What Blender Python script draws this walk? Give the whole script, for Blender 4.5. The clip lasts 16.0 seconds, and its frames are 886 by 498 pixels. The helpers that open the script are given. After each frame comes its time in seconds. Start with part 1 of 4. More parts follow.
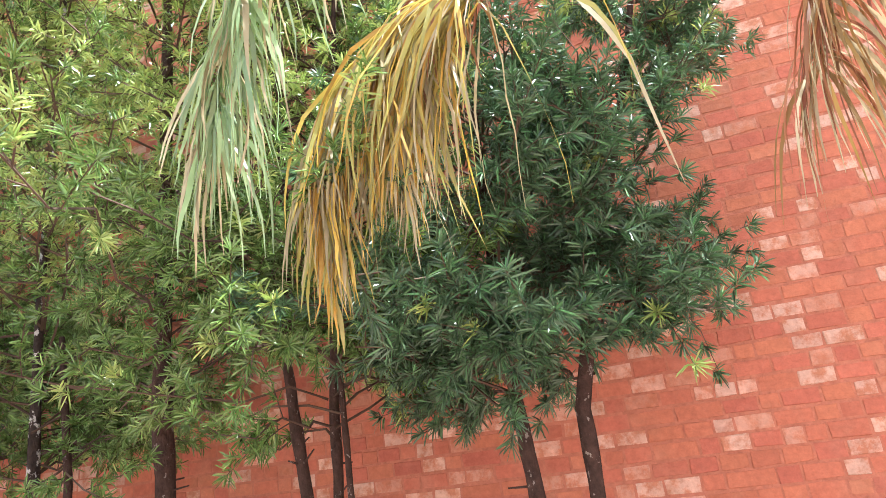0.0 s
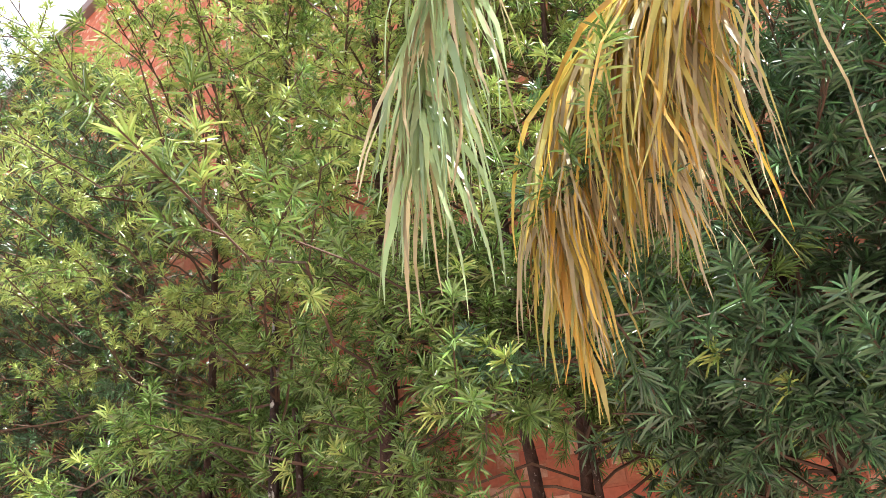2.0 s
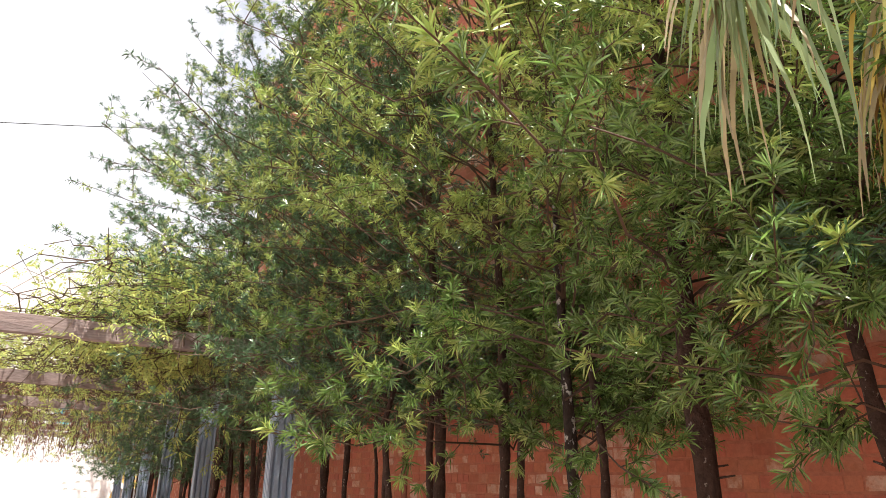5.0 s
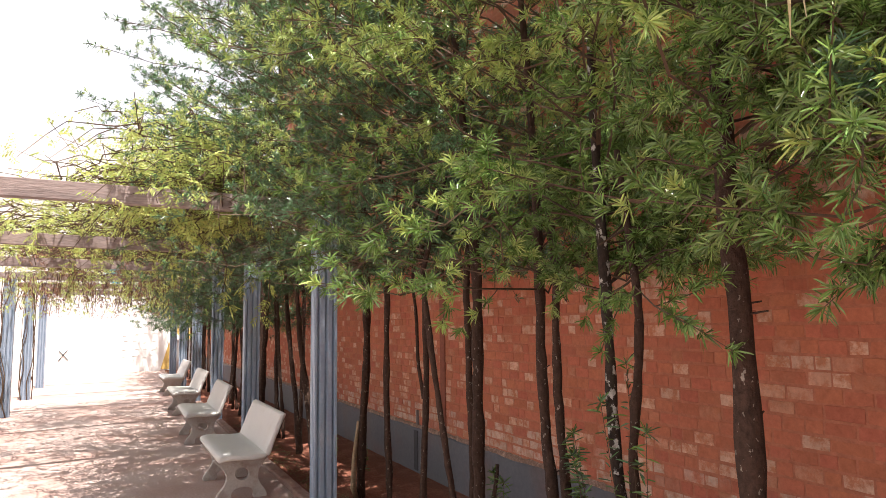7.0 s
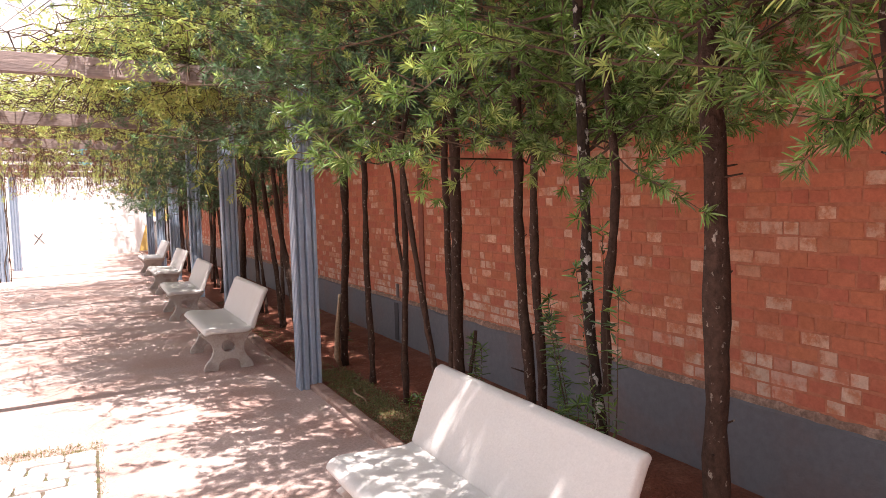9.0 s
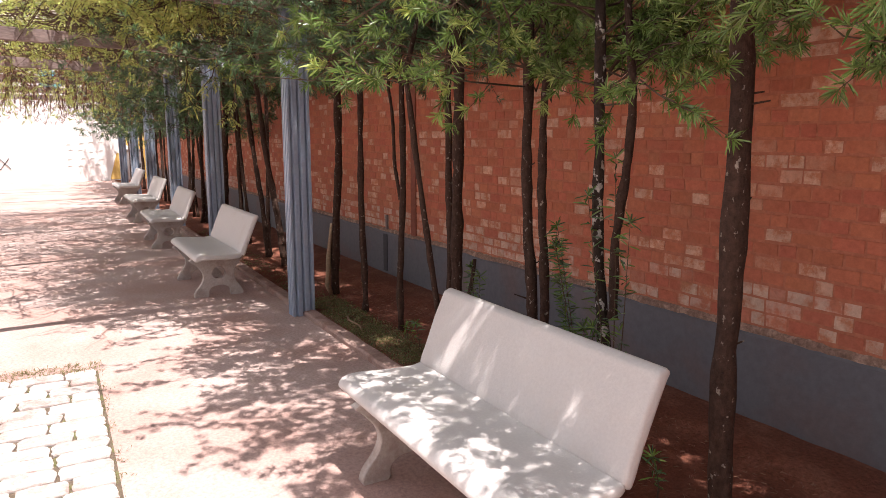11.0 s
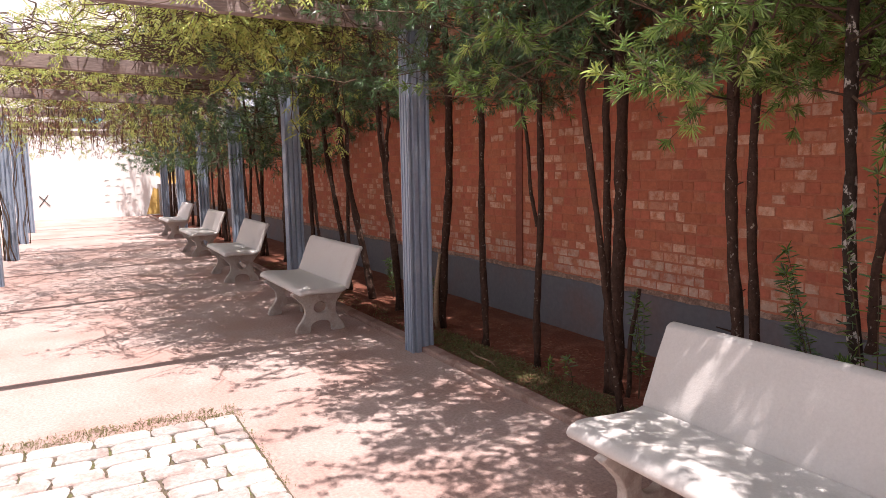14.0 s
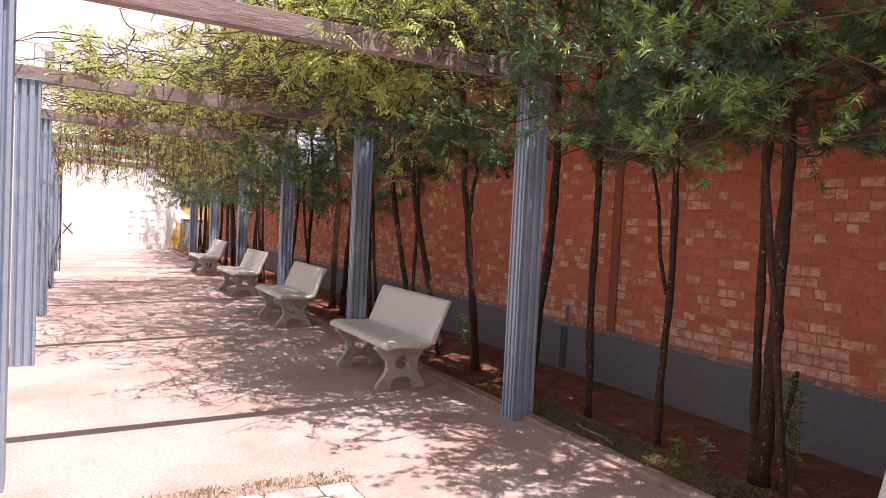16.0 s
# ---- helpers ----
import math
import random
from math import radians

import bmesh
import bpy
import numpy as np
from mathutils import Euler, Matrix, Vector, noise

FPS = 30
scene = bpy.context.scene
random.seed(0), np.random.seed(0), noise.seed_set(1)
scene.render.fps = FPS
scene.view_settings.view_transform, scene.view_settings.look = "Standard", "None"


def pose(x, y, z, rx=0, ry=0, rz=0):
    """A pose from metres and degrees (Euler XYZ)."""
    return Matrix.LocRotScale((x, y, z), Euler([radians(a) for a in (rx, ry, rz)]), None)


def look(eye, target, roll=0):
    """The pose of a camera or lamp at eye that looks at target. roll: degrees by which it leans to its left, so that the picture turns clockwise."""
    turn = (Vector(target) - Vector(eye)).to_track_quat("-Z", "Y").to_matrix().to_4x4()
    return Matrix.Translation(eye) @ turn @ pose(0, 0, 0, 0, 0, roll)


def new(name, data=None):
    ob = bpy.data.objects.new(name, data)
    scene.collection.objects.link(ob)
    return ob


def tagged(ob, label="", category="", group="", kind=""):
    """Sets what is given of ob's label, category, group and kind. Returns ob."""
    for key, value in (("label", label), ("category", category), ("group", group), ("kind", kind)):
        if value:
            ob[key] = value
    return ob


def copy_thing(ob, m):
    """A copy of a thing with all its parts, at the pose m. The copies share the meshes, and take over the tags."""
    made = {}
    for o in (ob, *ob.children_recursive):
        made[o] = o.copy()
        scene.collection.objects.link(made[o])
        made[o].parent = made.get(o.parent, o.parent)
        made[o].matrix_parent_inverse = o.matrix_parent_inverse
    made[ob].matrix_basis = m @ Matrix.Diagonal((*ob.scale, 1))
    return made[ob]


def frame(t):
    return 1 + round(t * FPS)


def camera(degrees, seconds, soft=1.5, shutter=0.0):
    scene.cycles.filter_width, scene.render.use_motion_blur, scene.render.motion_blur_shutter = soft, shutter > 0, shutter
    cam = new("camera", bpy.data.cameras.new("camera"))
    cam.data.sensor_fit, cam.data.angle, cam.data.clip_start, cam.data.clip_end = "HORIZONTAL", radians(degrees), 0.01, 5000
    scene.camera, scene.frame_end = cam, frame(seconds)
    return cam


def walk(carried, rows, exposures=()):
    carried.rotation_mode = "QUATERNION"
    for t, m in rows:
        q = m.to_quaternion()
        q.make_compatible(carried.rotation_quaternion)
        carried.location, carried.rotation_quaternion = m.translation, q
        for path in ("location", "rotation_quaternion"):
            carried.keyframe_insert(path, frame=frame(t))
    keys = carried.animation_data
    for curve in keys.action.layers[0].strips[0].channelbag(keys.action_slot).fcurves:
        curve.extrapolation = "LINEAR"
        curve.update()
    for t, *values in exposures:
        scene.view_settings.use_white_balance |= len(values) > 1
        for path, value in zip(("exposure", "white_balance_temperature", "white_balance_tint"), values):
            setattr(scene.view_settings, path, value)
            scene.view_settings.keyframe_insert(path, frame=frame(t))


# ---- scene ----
cam = camera(66.4, 16.0, 0.8)
PATH = [
    (0, (0.441, 0.581, 1.607), (-0.165, 2.373, 2.257), -7.1),
    (0.5, (0.339, 0.67, 1.632), (-0.258, 2.426, 2.381), -7.9),
    (1, (0.232, 0.773, 1.657), (-0.476, 2.468, 2.447), -7.5),
    (1.5, (0.188, 0.886, 1.694), (-0.722, 2.456, 2.535), -5.9),
    (2, (0.182, 0.93, 1.711), (-0.918, 2.351, 2.589), -4.5),
    (2.5, (0.166, 0.937, 1.709), (-1.103, 2.212, 2.582), -2.2),
    (3, (0.148, 0.935, 1.718), (-1.219, 2.105, 2.593), -2.1),
    (3.5, (0.125, 0.917, 1.7), (-1.342, 1.973, 2.557), -1.3),
    (4, (0.108, 0.912, 1.683), (-1.44, 1.883, 2.495), -0.5),
    (6.5, (0.092, 0.881, 1.694), (-1.685, 1.739, 2.019), -0.2),
    (7, (0.09, 0.874, 1.691), (-1.7, 1.741, 1.908), -0.8),
    (7.5, (0.082, 0.88, 1.686), (-1.713, 1.756, 1.782), -1.6),
    (8, (0.089, 0.874, 1.67), (-1.7, 1.769, 1.673), -1.4),
    (8.5, (0.083, 0.873, 1.664), (-1.689, 1.797, 1.588), -1.3),
    (9, (0.084, 0.873, 1.646), (-1.686, 1.795, 1.507), -1.5),
    (9.5, (0.088, 0.87, 1.637), (-1.663, 1.811, 1.421), -1.7),
    (9.7, (0.087, 0.871, 1.631), (-1.669, 1.795, 1.386), -2.1),
    (11.8, (-0.104, 0.538, 1.56), (-1.804, 1.529, 1.206), 1.7),
    (12, (-0.147, 0.514, 1.555), (-1.868, 1.464, 1.187), 1.5),
    (12.5, (-0.306, 0.453, 1.534), (-2.074, 1.324, 1.191), 1.1),
    (13, (-0.481, 0.357, 1.538), (-2.254, 1.228, 1.226), 1.4),
    (13.5, (-0.61, 0.168, 1.534), (-2.361, 1.097, 1.266), -0.6),
    (14, (-0.748, 0.012, 1.541), (-2.49, 0.967, 1.308), -1.0),
    (14.5, (-0.94, -0.081, 1.526), (-2.712, 0.825, 1.325), -1.6),
    (15, (-1.134, -0.209, 1.542), (-2.922, 0.673, 1.375), 1.0),
    (15.5, (-1.302, -0.412, 1.546), (-3.073, 0.51, 1.43), 0.3),
    (16, (-1.448, -0.596, 1.535), (-3.202, 0.363, 1.456), 2.8),
]
EXPOSURES = [(0.0, 2.3, 5700, 11), (2.5, 1.9, 6300, 13), (4.0, 1.28, 6500, 12), (7.0, 1.48, 6450, 14), (9.0, 1.55, 6500, 21), (12.0, 1.07, 6500, 22),
             (16.0, 1.0, 6450, 24)]
walk(cam, [(t, look(eye, target, roll)) for t, eye, target, roll in PATH], EXPOSURES)

# ---- light ----
SUN_TRAVEL = Vector((-0.29, -0.045, -1.0)).normalized()
world = bpy.data.worlds.new("world")
scene.world = world
world.use_nodes = True
wn, wl = world.node_tree.nodes, world.node_tree.links
back = wn["Background"]
sky = wn.new("ShaderNodeTexSky")
sky.sky_type, sky.sun_disc = "NISHITA", False
to_sun = -SUN_TRAVEL
sky.sun_elevation = math.asin(to_sun.z)
sky.sun_rotation = math.atan2(to_sun.x, to_sun.y)
sky.dust_density = 0.6
tc = wn.new("ShaderNodeTexCoord")
cloud = wn.new("ShaderNodeTexNoise")
cloud.inputs["Scale"].default_value, cloud.inputs["Detail"].default_value, cloud.inputs["Roughness"].default_value = 1.7, 6.0, 0.55
ramp = wn.new("ShaderNodeValToRGB")
ramp.color_ramp.elements[0].position, ramp.color_ramp.elements[1].position = 0.24, 0.42
mixc = wn.new("ShaderNodeMix")
mixc.data_type = "RGBA"
mixc.inputs["B"].default_value = (9.6, 9.75, 10.1, 1)
wl.new(tc.outputs["Generated"], cloud.inputs["Vector"])
wl.new(cloud.outputs["Fac"], ramp.inputs["Fac"])
wl.new(ramp.outputs["Color"], mixc.inputs["Factor"])
wl.new(sky.outputs["Color"], mixc.inputs["A"])
wl.new(mixc.outputs["Result"], back.inputs["Color"])
back.inputs["Strength"].default_value = 0.05

sun = new("sun", bpy.data.lights.new("sun", "SUN"))
sun.data.energy, sun.data.angle, sun.data.color = 5.0, radians(0.42), (1.0, 0.95, 0.88)
sun.matrix_world = look((0, 0, 20), Vector((0, 0, 20)) + SUN_TRAVEL)


# ---- materials ----
def material(name, base, rough=0.8, metal=0.0, grain=0.0, grain_scale=40.0, stain=0.0, stain_color=(0.1, 0.1, 0.1),
             stain_scale=2.0, stain_at=(0.5, 0.62), bump=0.0, bump_scale=60.0, vary=0.0, vary_by="", second=None, second_at=0.8,
             translucent=0.0, stretch=(1, 1, 1), hue=0.0, ragged=0.0):
    """A surface: base colour with fine grain, large stains, relief, and a change from piece to piece."""
    m = bpy.data.materials.new(name)
    m.use_nodes = True
    n, l = m.node_tree.nodes, m.node_tree.links
    bsdf = n["Principled BSDF"]
    bsdf.inputs["Specular IOR Level"].default_value = 0.25 if rough > 0.8 else 0.5
    bsdf.inputs["Roughness"].default_value, bsdf.inputs["Metallic"].default_value = rough, metal
    coord = n.new("ShaderNodeNewGeometry")
    mapping = n.new("ShaderNodeMapping")
    mapping.inputs["Scale"].default_value = stretch
    l.new(coord.outputs["Position"], mapping.inputs["Vector"])

    def noise_tex(scale, detail=4.0, rough_=0.6):
        t = n.new("ShaderNodeTexNoise")
        t.inputs["Scale"].default_value, t.inputs["Detail"].default_value, t.inputs["Roughness"].default_value = scale, detail, rough_
        l.new(mapping.outputs["Vector"], t.inputs["Vector"])
        return t.outputs["Fac"]

    def mix(fac, a, b, how="MIX"):
        x = n.new("ShaderNodeMix")
        x.data_type, x.blend_type = "RGBA", how
        for sock, val in (("Factor", fac), ("A", a), ("B", b)):
            if hasattr(val, "is_linked"):
                l.new(val, x.inputs[sock])
            elif sock == "Factor":
                x.inputs[sock].default_value = val
            else:
                x.inputs[sock].default_value = (*val, 1)
        return x.outputs["Result"]

    def ramp_(src, lo, hi, v0=0.0, v1=1.0):
        r = n.new("ShaderNodeMapRange")
        r.inputs["From Min"].default_value, r.inputs["From Max"].default_value = lo, hi
        r.inputs["To Min"].default_value, r.inputs["To Max"].default_value = v0, v1
        l.new(src, r.inputs["Value"])
        return r.outputs["Result"]

    color = base
    rnd = None
    if vary_by == "object":
        rnd = n.new("ShaderNodeObjectInfo").outputs["Random"]
    elif vary_by == "island":
        rnd = coord.outputs["Random Per Island"]
    if second and rnd is not None:
        worn = n.new("ShaderNodeMath")
        worn.operation = "MULTIPLY"
        l.new(ramp_(rnd, second_at - 0.1, second_at + 0.08), worn.inputs[0])
        if ragged:
            l.new(ramp_(noise_tex(ragged, 5.0, 0.7), 0.40, 0.56, 0.1, 1.0), worn.inputs[1])
        else:
            worn.inputs[1].default_value = 1.0
        color = mix(worn.outputs[0], color, second)
    if stain:
        color = mix(ramp_(noise_tex(stain_scale, 5.0), stain_at[0], stain_at[1], 0.0, stain), color, stain_color)
    if vary and rnd is not None:
        h = n.new("ShaderNodeHueSaturation")
        fr = n.new("ShaderNodeMath")
        fr.operation = "FRACT"
        mu = n.new("ShaderNodeMath")
        mu.operation, mu.inputs[1].default_value = "MULTIPLY", 7.31
        l.new(rnd, mu.inputs[0])
        l.new(mu.outputs[0], fr.inputs[0])
        l.new(ramp_(fr.outputs[0], 0, 1, 1 - vary, 1 + vary), h.inputs["Value"])
        if hue:
            l.new(ramp_(rnd, 0, 1, 0.5 - hue, 0.5 + hue), h.inputs["Hue"])
        if hasattr(color, "is_linked"):
            l.new(color, h.inputs["Color"])
        else:
            h.inputs["Color"].default_value = (*color, 1)
        color = h.outputs["Color"]
    if grain:
        g = ramp_(noise_tex(grain_scale, 5.0, 0.7), 0.3, 0.7, 1 - grain, 1 + grain)
        v = n.new("ShaderNodeVectorMath")
        v.operation = "SCALE"
        if hasattr(color, "is_linked"):
            l.new(color, v.inputs[0])
        else:
            v.inputs[0].default_value = color
        l.new(g, v.inputs["Scale"])
        color = v.outputs["Vector"]
    if hasattr(color, "is_linked"):
        l.new(color, bsdf.inputs["Base Color"])
    else:
        bsdf.inputs["Base Color"].default_value = (*color, 1)
    if bump:
        b = n.new("ShaderNodeBump")
        b.inputs["Strength"].default_value, b.inputs["Distance"].default_value = 1.0, bump
        l.new(noise_tex(bump_scale, 6.0, 0.65), b.inputs["Height"])
        l.new(b.outputs["Normal"], bsdf.inputs["Normal"])
    if translucent:
        tr = n.new("ShaderNodeBsdfTranslucent")
        ms = n.new("ShaderNodeMixShader")
        ms.inputs[0].default_value = translucent
        if hasattr(color, "is_linked"):
            l.new(color, tr.inputs["Color"])
        else:
            tr.inputs["Color"].default_value = (*color, 1)
        l.new(bsdf.outputs[0], ms.inputs[1])
        l.new(tr.outputs[0], ms.inputs[2])
        l.new(ms.outputs[0], n["Material Output"].inputs["Surface"])
    return m


BRICK = dict(rough=0.85, grain=0.16, grain_scale=35, stain=0.35, stain_color=(0.40, 0.20, 0.12), stain_scale=3.5, stain_at=(0.52, 0.7),
             bump=0.006, bump_scale=30, vary=0.10, hue=0.008, second=(0.60, 0.36, 0.27), second_at=0.77, ragged=16)
M_BRICK = material("brick_paint", (0.45, 0.152, 0.082), vary_by="object", **BRICK)
M_BRICKS = material("brick_paint_row", (0.45, 0.152, 0.082), vary_by="island", **BRICK)
M_BRICK_WORN = material("brick_worn_course", (0.45, 0.152, 0.082), vary_by="island", **dict(BRICK, second_at=0.35, second=(0.55, 0.38, 0.30), ragged=9))
M_MORTAR = material("mortar_paint", (0.43, 0.16, 0.094), 0.9, grain=0.2, grain_scale=30, bump=0.008, bump_scale=50)
M_PLINTH = material("plinth_paint", (0.115, 0.12, 0.135), 0.7, grain=0.12, grain_scale=20, stain=0.5, stain_color=(0.16, 0.09, 0.07),
                    stain_scale=1.6, stain_at=(0.5, 0.7), bump=0.004, bump_scale=30)
M_EDGE = material("crumbling_mortar", (0.26, 0.17, 0.13), 0.95, grain=0.4, grain_scale=50, stain=0.6, stain_color=(0.5, 0.35, 0.27),
                  stain_scale=12, bump=0.02, bump_scale=30)
M_PAVE = material("dusty_concrete", (0.375, 0.287, 0.255), 0.92, grain=0.26, grain_scale=45, stain=0.7, stain_color=(0.31, 0.19, 0.155),
                  stain_scale=0.9, stain_at=(0.42, 0.62), bump=0.003, bump_scale=120)
M_SOIL = material("red_soil", (0.17, 0.062, 0.038), 0.97, grain=0.35, grain_scale=45, stain=0.6, stain_color=(0.25, 0.11, 0.07),
                  stain_scale=4, bump=0.02, bump_scale=40)
M_KERB = material("kerb_concrete", (0.30, 0.21, 0.175), 0.92, grain=0.2, grain_scale=60, stain=0.5, stain_color=(0.16, 0.08, 0.06),
                  stain_scale=5, bump=0.006, bump_scale=60)
M_COBBLE = material("cobble_stone", (0.40, 0.36, 0.33), 0.85, grain=0.28, grain_scale=38, stain=0.6, stain_color=(0.29, 0.19, 0.16),
                    stain_scale=5, bump=0.010, bump_scale=38, vary=0.2, vary_by="object")
M_JOINT = material("joint_sand", (0.11, 0.085, 0.06), 0.97, grain=0.35, grain_scale=60, stain=0.6, stain_color=(0.12, 0.14, 0.04),
                   stain_scale=7, bump=0.01, bump_scale=60)
M_BENCH = material("bench_concrete", (0.52, 0.50, 0.47), 0.62, grain=0.06, grain_scale=80, stain=0.45, stain_color=(0.45, 0.40, 0.35),
                   stain_scale=5, stain_at=(0.55, 0.75), bump=0.002, bump_scale=90)
M_LEG = material("bench_leg_concrete", (0.42, 0.38, 0.34), 0.85, grain=0.15, grain_scale=60, stain=0.5, stain_color=(0.25, 0.18, 0.15),
                 stain_scale=6, bump=0.004, bump_scale=60)
M_STEEL = material("grey_blue_painted_steel", (0.27, 0.335, 0.42), 0.42, 0.2, grain=0.08, grain_scale=30, stain=0.35,
                   stain_color=(0.42, 0.46, 0.50), stain_scale=5, stain_at=(0.5, 0.7), bump=0.0006, bump_scale=40)
M_BEAM = material("weathered_timber", (0.27, 0.21, 0.19), 0.85, grain=0.3, grain_scale=22, stain=0.5, stain_color=(0.13, 0.10, 0.095),
                  stain_scale=3, bump=0.006, bump_scale=25, stretch=(3, 0.35, 3))
M_BARK = material("dark_bark", (0.052, 0.029, 0.020), 0.95, grain=0.5, grain_scale=38, stain=0.8, stain_color=(0.27, 0.24, 0.20),
                  stain_scale=42, stain_at=(0.635, 0.66), bump=0.014, bump_scale=55, stretch=(1, 1, 0.7))
M_LICHEN = material("lichened_bark", (0.035, 0.024, 0.018), 0.95, grain=0.5, grain_scale=38, stain=0.95, stain_color=(0.42, 0.40, 0.36),
                    stain_scale=24, stain_at=(0.56, 0.59), bump=0.014, bump_scale=50, stretch=(1, 1, 0.7))
M_TWIG = material("brown_twig", (0.085, 0.055, 0.035), 0.85, grain=0.2)
M_LEAF = material("needle_leaf", (0.11, 0.19, 0.048), 0.26, vary=0.4, vary_by="island", hue=0.025, translucent=0.08,
                  second=(0.18, 0.27, 0.065), second_at=0.6)
M_TIP = material("young_needle_leaf", (0.32, 0.41, 0.105), 0.42, vary=0.3, vary_by="island", hue=0.02, translucent=0.16)
# Needle leaf darkened to put the crowns' shade into the colour.
M_LEAF_SHADED = material("shaded_needle_leaf", (0.06, 0.118, 0.05), 0.32, vary=0.4, vary_by="island", hue=0.02, translucent=0.06,
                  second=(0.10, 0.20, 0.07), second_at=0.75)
M_VINE = material("vine_leaf", (0.43, 0.49, 0.14), 0.5, vary=0.3, vary_by="island", hue=0.03, translucent=0.4)
M_DRY = material("dry_vine", (0.24, 0.13, 0.08), 0.8, vary=0.3, vary_by="island", hue=0.02, translucent=0.2)
M_GRASS = material("grass_blade", (0.15, 0.14, 0.05), 0.7, vary=0.4, vary_by="island", hue=0.04, translucent=0.3)
M_WEED = material("weed_leaf", (0.11, 0.14, 0.045), 0.6, vary=0.45, vary_by="island", hue=0.05, translucent=0.15, second=(0.22, 0.15, 0.08), second_at=0.6)
M_PALM_G = material("pale_green_palm_leaflet", (0.29, 0.40, 0.19), 0.28, vary=0.35, vary_by="object", hue=0.02, translucent=0.3)
M_PALM_Y = material("yellowing_palm_leaflet", (0.56, 0.41, 0.07), 0.34, vary=0.3, vary_by="object", hue=0.03, translucent=0.35,
                    second=(0.36, 0.30, 0.09), second_at=0.55)
M_PALM_B = material("brown_palm_leaflet", (0.26, 0.13, 0.045), 0.5, vary=0.3, vary_by="object", hue=0.03, translucent=0.25)
M_PALM_S = material("straw_palm_leaflet", (0.40, 0.34, 0.19), 0.5, vary=0.25, vary_by="object", translucent=0.3)
M_WHITE = material("white_render", (0.78, 0.77, 0.74), 0.8, grain=0.03, grain_scale=8, stain=0.2, stain_color=(0.62, 0.56, 0.5), stain_scale=0.6)
M_YELLOW = material("yellow_mural_paint", (0.66, 0.44, 0.13), 0.75, grain=0.08, grain_scale=5)
M_TEAL = material("teal_mural_paint", (0.10, 0.42, 0.50), 0.75, grain=0.08, grain_scale=5)
M_GREY = material("grey_mural_paint", (0.30, 0.36, 0.30), 0.75, grain=0.08, grain_scale=5)
M_BLACK = material("black_paint", (0.03, 0.03, 0.03), 0.7)
M_BLACK_GREY = material("dark_grey_paint", (0.05, 0.05, 0.055), 0.8, grain=0.2)
M_BOX = material("dull_grey_metal", (0.33, 0.32, 0.31), 0.55, 0.3, grain=0.1, grain_scale=10)
M_LOUVRE = material("grey_louvre", (0.30, 0.31, 0.32), 0.6)
M_FASCIA = material("roof_fascia", (0.20, 0.16, 0.15), 0.8, grain=0.15)
M_BROWN = material("fallen_twig", (0.28, 0.20, 0.13), 0.9, grain=0.3)


# ---- mesh helpers ----
def mesh_object(name, verts, faces, mats, parent=None, label="", index=None, smooth=False):
    me = bpy.data.meshes.new(name)
    me.from_pydata([tuple(v) for v in verts], [], faces)
    for m in (mats if isinstance(mats, (list, tuple)) else [mats]):
        me.materials.append(m)
    if index is not None:
        me.polygons.foreach_set("material_index", index)
    if smooth:
        me.polygons.foreach_set("use_smooth", [True] * len(me.polygons))
    me.update()
    ob = new(name, me)
    if parent:
        ob.parent = parent
    if label:
        ob["label"] = label
    return ob


def box_data(x0, x1, y0, y1, z0, z1, bevel=0.0):
    b = bmesh.new()
    bmesh.ops.create_cube(b, size=1)
    for v in b.verts:
        v.co = ((x0 + x1) / 2 + v.co.x * (x1 - x0), (y0 + y1) / 2 + v.co.y * (y1 - y0), (z0 + z1) / 2 + v.co.z * (z1 - z0))
    if bevel:
        bmesh.ops.bevel(b, geom=b.edges[:], offset=bevel, segments=2, profile=0.6, affect="EDGES")
    return b


def part(name, bm, material_, parent=None, label="", smooth=False):
    me = bpy.data.meshes.new(name)
    bm.to_mesh(me)
    bm.free()
    me.materials.append(material_)
    if smooth:
        me.polygons.foreach_set("use_smooth", [True] * len(me.polygons))
    ob = new(name, me)
    if parent:
        ob.parent = parent
    if label:
        ob["label"] = label
    return ob


def box(name, dims, material_, parent=None, label="", bevel=0.0):
    return part(name, box_data(*dims, bevel), material_, parent, label)


def empty(name, at=(0, 0, 0)):
    e = new(name)
    e.location = at
    return e


def tubes(paths, sides=6, cap=True):
    """Tapered tubes along paths of (point, radius); returns vertices and faces."""
    V, F = [], []
    for path in paths:
        base = len(V)
        pts = [Vector(p) for p, r in path]
        for i, (p, r) in enumerate(path):
            d = (pts[min(i + 1, len(pts) - 1)] - pts[max(i - 1, 0)]).normalized()
            u = d.cross(Vector((0.31, 0.95, 0.05)))
            u = u.normalized() if u.length > 0.05 else d.cross(Vector((1, 0, 0))).normalized()
            w = d.cross(u)
            for k in range(sides):
                a = 2 * math.pi * k / sides
                V.append(pts[i] + (u * math.cos(a) + w * math.sin(a)) * r)
        for i in range(len(path) - 1):
            for k in range(sides):
                a, b_ = base + i * sides + k, base + i * sides + (k + 1) % sides
                F.append((a, b_, b_ + sides, a + sides))
        if cap:
            F.append(tuple(base + k for k in range(sides))[::-1])
            F.append(tuple(base + (len(path) - 1) * sides + k for k in range(sides)))
    return V, F


